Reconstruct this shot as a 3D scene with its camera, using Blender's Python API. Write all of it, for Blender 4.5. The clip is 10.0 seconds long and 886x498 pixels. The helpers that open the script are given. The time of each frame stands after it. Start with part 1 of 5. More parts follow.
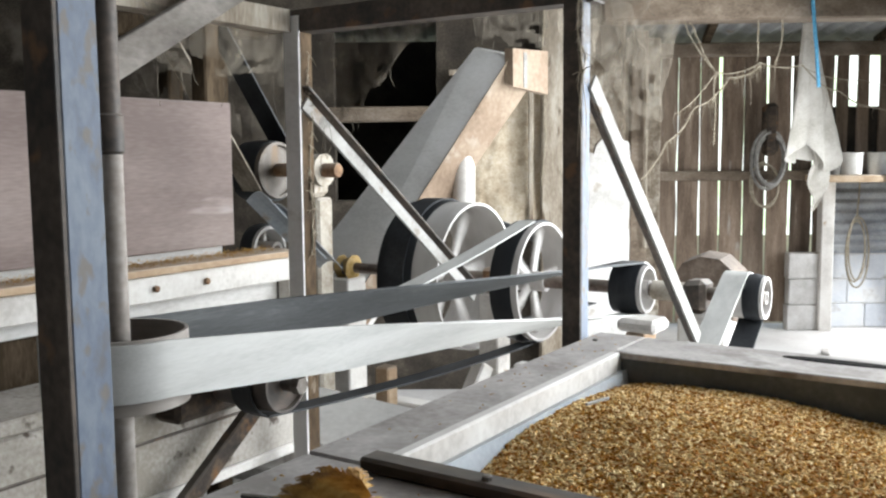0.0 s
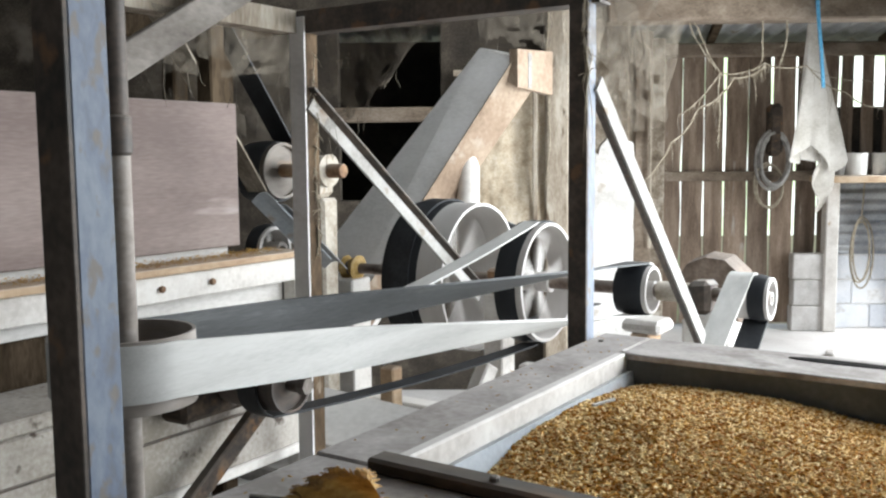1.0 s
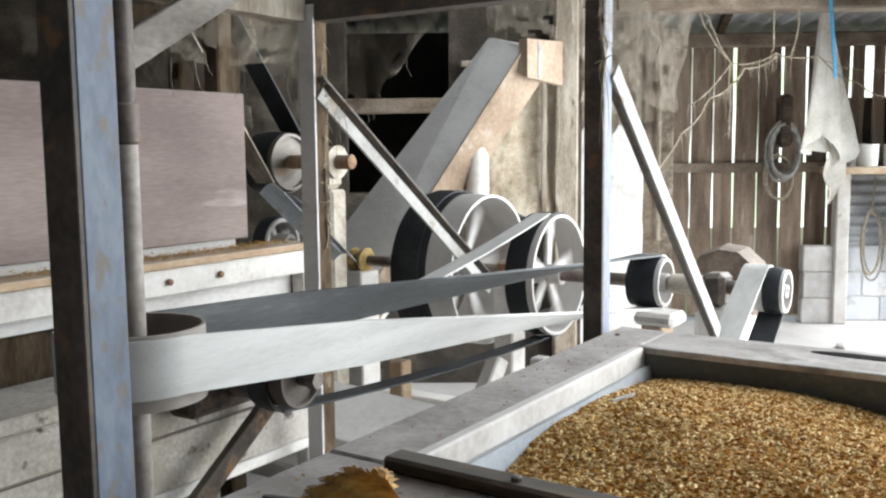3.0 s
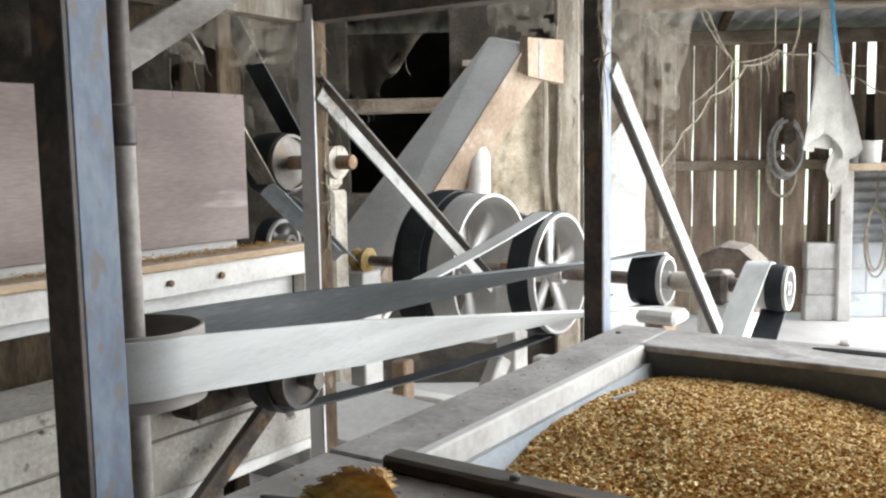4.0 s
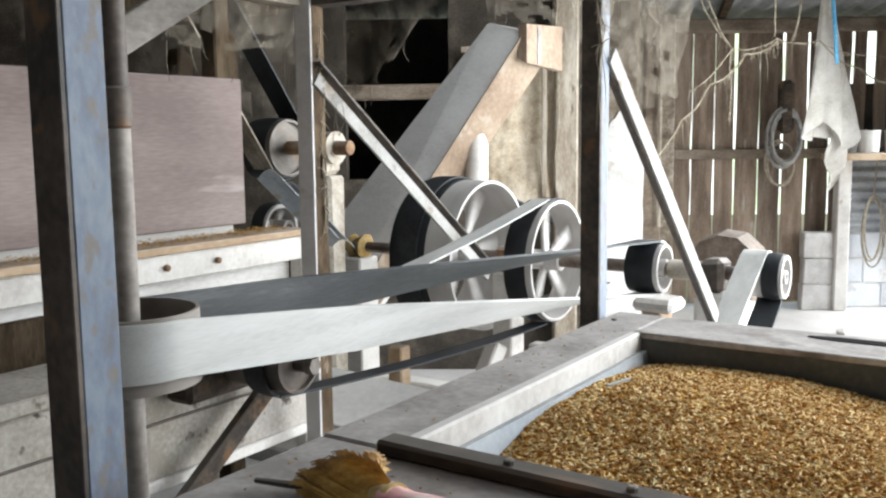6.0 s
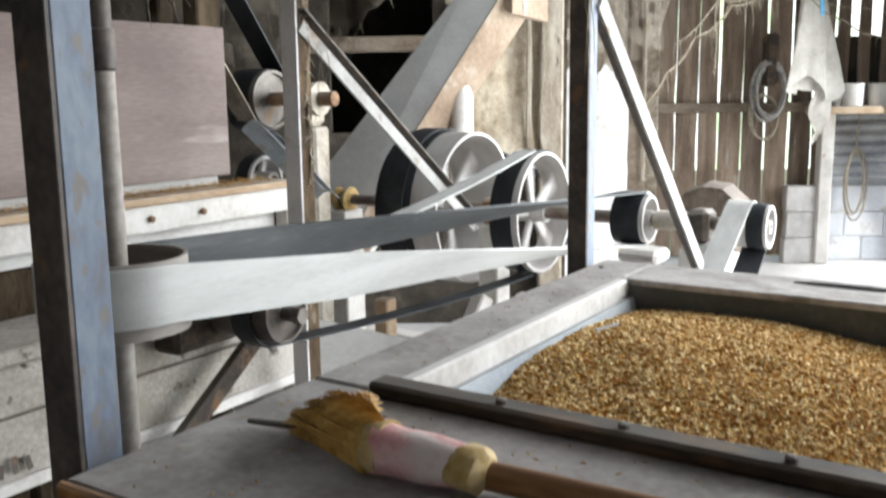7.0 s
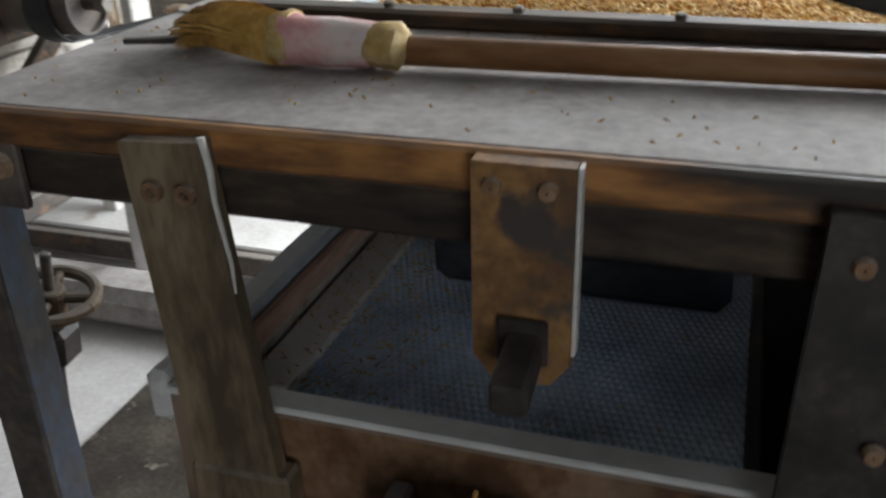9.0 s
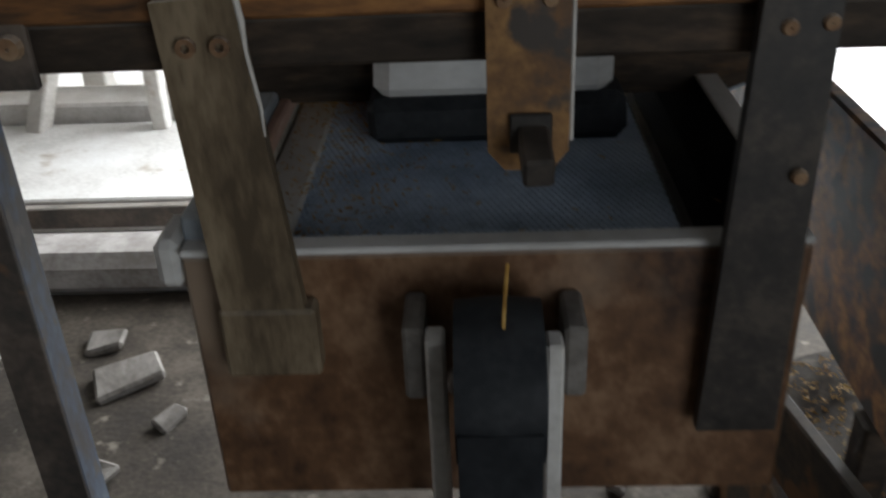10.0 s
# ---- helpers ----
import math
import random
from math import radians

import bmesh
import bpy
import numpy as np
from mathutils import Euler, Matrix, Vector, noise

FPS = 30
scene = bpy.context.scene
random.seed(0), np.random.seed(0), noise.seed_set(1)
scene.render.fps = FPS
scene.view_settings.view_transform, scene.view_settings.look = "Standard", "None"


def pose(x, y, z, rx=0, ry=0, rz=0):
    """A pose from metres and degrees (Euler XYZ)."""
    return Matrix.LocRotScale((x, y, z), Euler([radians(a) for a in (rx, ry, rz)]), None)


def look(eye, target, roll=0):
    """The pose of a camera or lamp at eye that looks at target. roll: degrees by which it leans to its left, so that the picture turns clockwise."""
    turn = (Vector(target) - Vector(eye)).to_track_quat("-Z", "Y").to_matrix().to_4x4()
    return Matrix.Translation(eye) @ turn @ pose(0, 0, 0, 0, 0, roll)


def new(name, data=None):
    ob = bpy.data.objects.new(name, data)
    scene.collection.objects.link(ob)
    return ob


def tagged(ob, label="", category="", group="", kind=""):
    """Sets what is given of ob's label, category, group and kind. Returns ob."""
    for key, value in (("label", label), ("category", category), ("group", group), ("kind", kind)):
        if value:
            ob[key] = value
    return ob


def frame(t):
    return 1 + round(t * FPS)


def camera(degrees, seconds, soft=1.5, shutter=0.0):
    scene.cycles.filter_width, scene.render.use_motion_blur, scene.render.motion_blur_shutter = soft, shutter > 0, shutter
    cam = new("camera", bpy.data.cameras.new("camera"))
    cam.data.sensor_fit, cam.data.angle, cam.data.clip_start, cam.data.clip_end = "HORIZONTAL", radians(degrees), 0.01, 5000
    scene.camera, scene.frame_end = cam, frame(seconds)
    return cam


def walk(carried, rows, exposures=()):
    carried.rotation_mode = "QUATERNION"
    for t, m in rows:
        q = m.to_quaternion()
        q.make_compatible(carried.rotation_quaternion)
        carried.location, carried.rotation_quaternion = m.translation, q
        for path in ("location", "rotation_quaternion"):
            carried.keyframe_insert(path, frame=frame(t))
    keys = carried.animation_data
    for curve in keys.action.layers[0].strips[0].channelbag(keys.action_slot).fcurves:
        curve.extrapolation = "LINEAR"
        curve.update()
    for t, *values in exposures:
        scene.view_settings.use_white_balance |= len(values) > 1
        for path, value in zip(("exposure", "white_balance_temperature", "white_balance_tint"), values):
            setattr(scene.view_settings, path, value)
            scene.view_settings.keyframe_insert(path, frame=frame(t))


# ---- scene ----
cam = camera(51.3, 10.0, 2.3, 0.5)
METRES, EYE, TILT, LEAN, TURN = 0.6, 1.35, 0.0, 0.0, 33.0
ROWS = [
    (0.0, 0.0, 0.0, 0.0, -0.05, -5.77, 0.51),
    (0.5, -0.0057, -0.0051, 0.0028, 0.17, -5.55, 0.42),
    (1.0, -0.0084, -0.0036, 0.0029, 0.16, -5.76, 0.49),
    (1.5, -0.0153, 0.0072, 0.0025, 0.54, -5.85, 0.46),
    (2.0, -0.0276, 0.0284, 0.0011, 0.47, -5.6, 0.56),
    (2.5, -0.0408, 0.0534, -0.0034, 0.46, -6.1, 0.43),
    (4.0, -0.0221, 0.0634, -0.0088, 0.67, -6.22, 1.02),
    (4.5, -0.0136, 0.0688, -0.0135, 0.95, -6.48, 1.08),
    (5.0, -0.0063, 0.0722, -0.0136, 0.7, -6.78, 0.95),
    (6.5, -0.026, 0.0647, -0.0145, 0.39, -7.25, 0.39),
    (7.0, -0.0333, 0.0682, -0.0439, -0.48, -9.68, 0.68),
    (7.5, -0.0407, 0.0736, -0.0985, -2.46, -14.0, 1.2),
    (8.0, -0.0658, 0.064, -0.1632, -6.32, -18.82, 1.88),
    (8.5, -0.1244, 0.0447, -0.2295, -9.36, -23.66, 2.52),
    (9.0, -0.252, 0.0369, -0.2753, -15.1, -25.84, 1.4),
    (9.5, -0.5026, 0.0179, -0.3192, -24.92, -27.95, 2.5),
    (10.0, -0.6776, -0.0865, -0.344, -31.71, -29.1, 2.29),
]
walk(cam, [(t, pose(0, 0, EYE, TILT, LEAN, TURN) @ pose(METRES * x, METRES * y, METRES * z, 90 + pitch, roll, yaw)) for t, x, y, z, yaw, pitch, roll in ROWS],
     exposures=[(0.0, 0.1), (7.0, 0.15), (8.0, 0.25), (9.0, 0.4), (10.0, 0.5)])

# ---- world, sun, exposure ----
world = bpy.data.worlds.new("world")
scene.world = world
world.use_nodes = True
_wn = world.node_tree.nodes
_sky = _wn.new("ShaderNodeTexSky")
_sky.sky_type = "NISHITA"
_sky.sun_disc = False
_sky.sun_elevation, _sky.sun_rotation = radians(52), radians(70)
_wn["Background"].inputs["Strength"].default_value = 0.15
world.node_tree.links.new(_sky.outputs[0], _wn["Background"].inputs["Color"])
sun = new("sun", bpy.data.lights.new("sun", "SUN"))
sun.data.energy, sun.data.angle, sun.data.color = 1.2, radians(12), (1.0, 0.96, 0.9)
sun.matrix_world = look((6, 2.5, 8), (0, 0, 0))
BARN = pose(0, 0, 0, 0, 0, 32)      # the barn's walls stand askew to the machine


def bp(x, y, z):
    """A place in the barn's axes as a place in the world."""
    return BARN @ Vector((x, y, z))


def daylight(name, eye, target, sx, sy, watts, colour=(0.93, 0.97, 1.0)):
    lamp = new(name, bpy.data.lights.new(name, "AREA"))
    lamp.data.shape, lamp.data.size, lamp.data.size_y = "RECTANGLE", sx, sy
    lamp.data.energy, lamp.data.color = watts, colour
    lamp.matrix_world = look(eye, target)
    return lamp


# sky light in the wide open side of the barn, and in the open gate behind it
daylight("gate_daylight", bp(2.42, 3.0, 1.4), bp(0, 3.0, 0.2), 3.9, 2.1, 280)
daylight("rear_bay_daylight", bp(3.48, 6.1, 0.85), bp(1.6, 5.2, 0.1), 1.7, 1.5, 38)
# assumed doorway behind the camera: fill lamp added to lift the front faces
daylight("front_fill_light", bp(-0.2, -2.40, 0.95), bp(0.0, 1.0, 0.7), 1.3, 1.6, 13)


# ---- materials ----
def mat(name, ramp, rough=0.7, scale=8.0, detail=6.0, stretch=(1, 1, 1), metal=0.0, bump=0.15, fine=90.0,
        dust=0.0, dust_colour=(0.62, 0.58, 0.52), vary=0.0, spots=None, spec=0.4, coord="Object"):
    """Colour from noise at two scales, fine relief, dust that settles on upward faces, optional spots of another colour."""
    m = bpy.data.materials.new(name)
    m.use_nodes = True
    nt = m.node_tree
    N, L = nt.nodes, nt.links
    bsdf = N["Principled BSDF"]
    tc = N.new("ShaderNodeTexCoord")
    mp = N.new("ShaderNodeMapping")
    mp.inputs["Scale"].default_value = stretch
    L.new(tc.outputs[coord], mp.inputs[0])
    src = mp.outputs[0]
    info = N.new("ShaderNodeObjectInfo")
    off = N.new("ShaderNodeVectorMath")
    off.operation = "MULTIPLY_ADD"
    L.new(info.outputs["Random"], off.inputs[0])
    off.inputs[1].default_value = (7.3, 5.1, 3.7)
    L.new(src, off.inputs[2])
    src = off.outputs[0]
    n1 = N.new("ShaderNodeTexNoise")
    n1.inputs["Scale"].default_value, n1.inputs["Detail"].default_value = scale, detail
    n1.inputs["Roughness"].default_value = 0.62
    L.new(src, n1.inputs["Vector"])
    n2 = N.new("ShaderNodeTexNoise")
    n2.inputs["Scale"].default_value, n2.inputs["Detail"].default_value = fine, 4
    L.new(src, n2.inputs["Vector"])
    cr = N.new("ShaderNodeValToRGB")
    el = cr.color_ramp.elements
    for i, c in enumerate(ramp):
        p = 0.33 + 0.34 * i / max(1, len(ramp) - 1)
        e = el[i] if i < 2 else el.new(p)
        e.position, e.color = p, (*c, 1)
    mixf = N.new("ShaderNodeMath")
    mixf.operation = "MULTIPLY_ADD"
    L.new(n2.outputs["Fac"], mixf.inputs[0])
    mixf.inputs[1].default_value = 0.35
    add = N.new("ShaderNodeMath")
    add.operation = "MULTIPLY_ADD"
    L.new(n1.outputs["Fac"], add.inputs[0])
    add.inputs[1].default_value, add.inputs[2].default_value = 1.0, -0.175
    L.new(add.outputs[0], mixf.inputs[2])
    L.new(mixf.outputs[0], cr.inputs[0])
    colour = cr.outputs[0]
    if vary:
        hsv = N.new("ShaderNodeHueSaturation")
        va = N.new("ShaderNodeMapRange")
        va.inputs[3].default_value, va.inputs[4].default_value = 1 - vary, 1 + vary
        L.new(info.outputs["Random"], va.inputs[0])
        L.new(va.outputs[0], hsv.inputs["Value"])
        L.new(colour, hsv.inputs["Color"])
        colour = hsv.outputs[0]
    if spots:
        sc, lo, sp = spots
        n3 = N.new("ShaderNodeTexNoise")
        n3.inputs["Scale"].default_value, n3.inputs["Detail"].default_value = sc, 8
        L.new(src, n3.inputs["Vector"])
        mr = N.new("ShaderNodeMapRange")
        mr.inputs[1].default_value, mr.inputs[2].default_value = lo, lo + 0.08
        L.new(n3.outputs["Fac"], mr.inputs[0])
        mx = N.new("ShaderNodeMixRGB")
        L.new(mr.outputs[0], mx.inputs[0])
        L.new(colour, mx.inputs[1])
        mx.inputs[2].default_value = (*sp, 1)
        colour = mx.outputs[0]
    if dust:
        geo = N.new("ShaderNodeNewGeometry")
        sep = N.new("ShaderNodeSeparateXYZ")
        L.new(geo.outputs["Normal"], sep.inputs[0])
        up = N.new("ShaderNodeMapRange")
        up.inputs[1].default_value, up.inputs[2].default_value = 0.05, 0.9
        up.inputs[3].default_value, up.inputs[4].default_value = 0.05, 1.0
        L.new(sep.outputs["Z"], up.inputs[0])
        n4 = N.new("ShaderNodeTexNoise")
        n4.inputs["Scale"].default_value, n4.inputs["Detail"].default_value = 5.5, 7
        L.new(tc.outputs["Object"], n4.inputs["Vector"])
        pat = N.new("ShaderNodeMapRange")
        pat.inputs[1].default_value, pat.inputs[2].default_value = 0.3, 0.62
        pat.inputs[3].default_value, pat.inputs[4].default_value = 0.35 * dust, dust
        L.new(n4.outputs["Fac"], pat.inputs[0])
        mul = N.new("ShaderNodeMath")
        mul.operation = "MULTIPLY"
        mul.use_clamp = True
        L.new(up.outputs[0], mul.inputs[0])
        L.new(pat.outputs[0], mul.inputs[1])
        mx = N.new("ShaderNodeMixRGB")
        L.new(mul.outputs[0], mx.inputs[0])
        L.new(colour, mx.inputs[1])
        mx.inputs[2].default_value = (*dust_colour, 1)
        colour = mx.outputs[0]
    L.new(colour, bsdf.inputs["Base Color"])
    rr = N.new("ShaderNodeMapRange")
    rr.inputs[3].default_value, rr.inputs[4].default_value = max(0.05, rough - 0.15), min(1, rough + 0.15)
    L.new(n1.outputs["Fac"], rr.inputs[0])
    L.new(rr.outputs[0], bsdf.inputs["Roughness"])
    bsdf.inputs["Metallic"].default_value = metal
    bsdf.inputs["Specular IOR Level"].default_value = spec
    if bump:
        bn = N.new("ShaderNodeBump")
        bn.inputs["Strength"].default_value, bn.inputs["Distance"].default_value = bump, 0.004
        L.new(mixf.outputs[0], bn.inputs["Height"])
        L.new(bn.outputs[0], bsdf.inputs["Normal"])
    return m


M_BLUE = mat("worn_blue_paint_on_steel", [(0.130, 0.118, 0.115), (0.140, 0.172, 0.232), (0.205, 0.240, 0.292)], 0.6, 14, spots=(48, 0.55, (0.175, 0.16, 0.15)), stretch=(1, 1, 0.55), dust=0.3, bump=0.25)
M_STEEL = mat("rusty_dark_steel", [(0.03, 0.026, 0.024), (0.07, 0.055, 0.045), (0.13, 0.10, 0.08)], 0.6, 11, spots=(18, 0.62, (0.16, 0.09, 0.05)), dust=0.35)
M_DUSTY = mat("dust_coated_steel", [(0.24, 0.20, 0.15), (0.38, 0.34, 0.28), (0.50, 0.46, 0.40)], 0.85, 12, spots=(16, 0.64, (0.24, 0.17, 0.11)), dust=0.6, bump=0.3)
M_RUST = mat("flaking_rust", [(0.10, 0.05, 0.025), (0.22, 0.12, 0.06), (0.33, 0.22, 0.13)], 0.8, 16, dust=0.5, bump=0.5)
M_WHITEWOOD = mat("flour_dusted_wood", [(0.460, 0.432, 0.396), (0.607, 0.580, 0.543), (0.699, 0.681, 0.644)], 0.85, 5, stretch=(1, 1, 1), spots=(9, 0.66, (0.36, 0.27, 0.18)), dust=0.6, dust_colour=(0.74, 0.72, 0.69), bump=0.25)
M_TABLE = mat("dust_grey_table_boards", [(0.20, 0.175, 0.155), (0.34, 0.31, 0.29), (0.48, 0.45, 0.43)], 0.8, 9, stretch=(1, 1, 1), spots=(7, 0.60, (0.17, 0.145, 0.125)), dust=0.25, dust_colour=(0.52, 0.50, 0.48), bump=0.2)
M_RAW = mat("handled_brown_wood", [(0.035, 0.019, 0.010), (0.20, 0.085, 0.026), (0.46, 0.21, 0.060)], 0.65, 24, stretch=(0.22, 1, 1), spots=(14, 0.51, (0.028, 0.020, 0.014)), bump=0.3, dust=0.2)
M_DARKWOOD = mat("dark_greasy_wood", [(0.014, 0.011, 0.009), (0.040, 0.029, 0.021), (0.090, 0.060, 0.040)], 0.7, 22, stretch=(0.3, 1, 1), spots=(13, 0.57, (0.14, 0.070, 0.027)), dust=0.2, spec=0.2, bump=0.3)
M_PLY = mat("pinkish_dusty_plywood", [(0.165, 0.124, 0.112), (0.222, 0.174, 0.157), (0.285, 0.235, 0.215)], 0.8, 2.2, stretch=(1, 0.35, 2.2), spots=(3.2, 0.64, (0.42, 0.37, 0.345)), bump=0.08, dust=0.2)
M_PALEPLY = mat("chalky_wood", [(0.44, 0.425, 0.40), (0.57, 0.555, 0.53), (0.67, 0.655, 0.63)], 0.85, 3, stretch=(0.5, 0.5, 1.5), bump=0.12, spots=(5, 0.66, (0.48, 0.44, 0.40)))
M_TANWOOD = mat("tan_planed_wood", [(0.30, 0.195, 0.115), (0.42, 0.30, 0.19), (0.53, 0.41, 0.29)], 0.75, 5, stretch=(1, 0.4, 1), dust=0.55, bump=0.15)
M_BOARD = mat("weathered_barn_boards", [(0.095, 0.066, 0.045), (0.180, 0.132, 0.096), (0.275, 0.215, 0.165)], 0.85, 4, stretch=(3, 3, 0.45), vary=0.3, bump=0.35, spots=(7, 0.66, (0.34, 0.31, 0.27)))
M_BEAM = mat("cobwebbed_roof_timber", [(0.093, 0.068, 0.047), (0.170, 0.132, 0.098), (0.255, 0.212, 0.170)], 0.9, 6, stretch=(0.6, 1, 1), dust=0.7, dust_colour=(0.33, 0.27, 0.20), bump=0.5)
M_BLACKBELT = mat("worn_black_rubber_belt", [(0.009, 0.010, 0.012), (0.018, 0.020, 0.023), (0.034, 0.037, 0.041)], 0.55, 7, bump=0.06, spots=(5, 0.68, (0.07, 0.07, 0.07)), spec=0.25)
M_SHADEBLACK = mat("shade_black", [(0.005, 0.005, 0.005), (0.010, 0.009, 0.008), (0.020, 0.018, 0.016)], 0.95, 9, spec=0.05)
M_DARKTIMBER = mat("dark_timber_and_recess_shade", [(0.022, 0.015, 0.009), (0.050, 0.036, 0.023), (0.095, 0.070, 0.046)], 0.95, 9, stretch=(1.5, 1.5, 0.4), bump=0.4, spec=0.08)
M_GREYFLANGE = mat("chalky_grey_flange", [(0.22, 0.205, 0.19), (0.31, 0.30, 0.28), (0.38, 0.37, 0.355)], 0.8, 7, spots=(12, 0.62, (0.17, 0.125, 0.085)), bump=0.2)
M_GREYBELT = mat("dusty_grey_belt_back", [(0.027, 0.030, 0.031), (0.048, 0.052, 0.054), (0.090, 0.096, 0.096)], 0.65, 6, stretch=(4, 0.3, 4), bump=0.06)
M_WHITEBELT = mat("flour_whitened_canvas_belt", [(0.37, 0.37, 0.355), (0.46, 0.46, 0.44), (0.53, 0.53, 0.51)], 0.75, 3.2, stretch=(5, 0.35, 5), bump=0.06)
M_PULLEY = mat("flour_dusted_cast_iron", [(0.34, 0.32, 0.30), (0.46, 0.44, 0.42), (0.56, 0.55, 0.53)], 0.55, 9, spots=(11, 0.63, (0.28, 0.24, 0.21)), bump=0.12, spec=0.5)
M_SHAFT = mat("oily_steel_shaft", [(0.10, 0.07, 0.055), (0.17, 0.13, 0.11), (0.26, 0.22, 0.20)], 0.4, 14, metal=0.6, dust=0.4)
M_PIPE = mat("dusted_iron_pipe", [(0.17, 0.145, 0.125), (0.26, 0.23, 0.205), (0.36, 0.33, 0.30)], 0.7, 12, dust=0.3)
M_WHITEWASH = mat("crumbling_whitewash", [(0.55, 0.53, 0.50), (0.72, 0.70, 0.67), (0.82, 0.81, 0.79)], 0.9, 4, spots=(6, 0.62, (0.42, 0.36, 0.29)), bump=0.5)
M_BLOCK = mat("whitened_concrete_block", [(0.40, 0.385, 0.36), (0.52, 0.50, 0.48), (0.62, 0.61, 0.59)], 0.9, 7, bump=0.5, vary=0.12, dust=0.3)
M_FLOOR = mat("flour_strewn_concrete_floor", [(0.50, 0.48, 0.46), (0.64, 0.62, 0.60), (0.74, 0.73, 0.71)], 0.9, 1.3, spots=(3.1, 0.66, (0.36, 0.33, 0.30)), bump=0.3)
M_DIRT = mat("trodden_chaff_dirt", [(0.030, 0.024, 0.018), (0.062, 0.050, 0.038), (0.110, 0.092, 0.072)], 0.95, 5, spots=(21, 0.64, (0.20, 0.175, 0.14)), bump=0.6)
M_IRON = mat("bare_black_iron", [(0.016, 0.014, 0.012), (0.034, 0.028, 0.024), (0.070, 0.056, 0.044)], 0.55, 15, bump=0.2)
M_EARTH = mat("yard_earth", [(0.20, 0.17, 0.12), (0.28, 0.25, 0.17), (0.24, 0.27, 0.13)], 0.95, 0.6)
M_MUD = mat("webbed_mud_wall", [(0.022, 0.018, 0.013), (0.050, 0.040, 0.030), (0.105, 0.088, 0.068)], 0.95, 4.4, spots=(2.4, 0.64, (0.19, 0.165, 0.135)), bump=0.7)
M_MUDWHITE = mat("webbed_rubble_pier", [(0.10, 0.075, 0.050), (0.22, 0.18, 0.135), (0.40, 0.355, 0.295)], 0.95, 9, spots=(6, 0.60, (0.50, 0.46, 0.39)), bump=0.9)
M_CHUTEWOOD = mat("dusted_sawn_wood", [(0.17, 0.115, 0.075), (0.25, 0.18, 0.125), (0.34, 0.27, 0.20)], 0.8, 6, stretch=(1, 0.5, 0.5), dust=0.35, bump=0.2, spots=(9, 0.62, (0.38, 0.33, 0.27)))
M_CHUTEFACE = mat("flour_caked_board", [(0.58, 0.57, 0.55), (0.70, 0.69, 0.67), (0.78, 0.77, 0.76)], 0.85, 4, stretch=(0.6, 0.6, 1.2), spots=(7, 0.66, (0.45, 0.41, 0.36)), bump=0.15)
M_OLDPOST = mat("dust_furred_post", [(0.16, 0.125, 0.09), (0.27, 0.23, 0.18), (0.40, 0.36, 0.30)], 0.9, 8, stretch=(1.5, 1.5, 0.4), spots=(10, 0.62, (0.10, 0.07, 0.045)), bump=0.5)
M_BRUSHED = mat("brushed_dirty_iron", [(0.060, 0.048, 0.037), (0.115, 0.098, 0.082), (0.21, 0.19, 0.17)], 0.5, 6, metal=0.25, stretch=(1, 2, 0.6), spots=(8, 0.60, (0.14, 0.09, 0.05)), bump=0.1)
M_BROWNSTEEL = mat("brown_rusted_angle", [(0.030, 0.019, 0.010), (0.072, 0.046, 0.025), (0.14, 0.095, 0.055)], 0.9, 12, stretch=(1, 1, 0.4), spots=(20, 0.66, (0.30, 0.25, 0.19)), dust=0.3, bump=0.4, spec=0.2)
M_BLUEWASH = mat("bluish_limewash", [(0.56, 0.585, 0.625), (0.67, 0.69, 0.72), (0.74, 0.735, 0.72)], 0.9, 3, vary=0.05, spots=(5, 0.60, (0.40, 0.37, 0.33)), bump=0.4)
M_HOPPERSTEEL = mat("dull_dark_hopper_sheet", [(0.026, 0.027, 0.025), (0.045, 0.047, 0.043), (0.082, 0.082, 0.076)], 0.55, 5, spots=(6, 0.64, (0.15, 0.145, 0.135)), dust=0.3)
# near-black colour carries the gloom of the unlit interior
M_DARKWALL = mat("shade_dark_wall", [(0.025, 0.022, 0.019), (0.05, 0.043, 0.036), (0.09, 0.075, 0.06)], 0.95, 2.5, bump=0.4)
M_TIN = mat("weathered_zinc_sheet", [(0.24, 0.25, 0.26), (0.36, 0.37, 0.38), (0.46, 0.47, 0.475)], 0.5, 3, metal=0.35, spots=(4, 0.66, (0.28, 0.21, 0.15)), bump=0.1)
M_SOOTTIN = mat("sooty_zinc_underside", [(0.20, 0.205, 0.21), (0.30, 0.31, 0.315), (0.40, 0.41, 0.415)], 0.7, 3, metal=0.2, spots=(4, 0.64, (0.16, 0.11, 0.07)))
M_GALV = mat("pale_blue_grey_sheet_lining", [(0.24, 0.27, 0.30), (0.33, 0.37, 0.41), (0.42, 0.455, 0.485)], 0.65, 6, spots=(12, 0.62, (0.30, 0.28, 0.25)), dust=0.35, metal=0.1)
M_SACK = mat("grimy_white_sack_cloth", [(0.44, 0.42, 0.37), (0.58, 0.555, 0.51), (0.68, 0.66, 0.62)], 0.9, 5, bump=0.4)
M_BURLAP = mat("dust_caked_sheeting", [(0.27, 0.21, 0.14), (0.43, 0.36, 0.265), (0.56, 0.50, 0.41)], 0.8, 7, spots=(13, 0.64, (0.22, 0.16, 0.10)), bump=0.3)
M_GRAIN = mat("golden_rice_husk", [(0.38, 0.195, 0.045), (0.54, 0.32, 0.095), (0.70, 0.48, 0.19)], 0.6, 40, fine=300, bump=0.0)
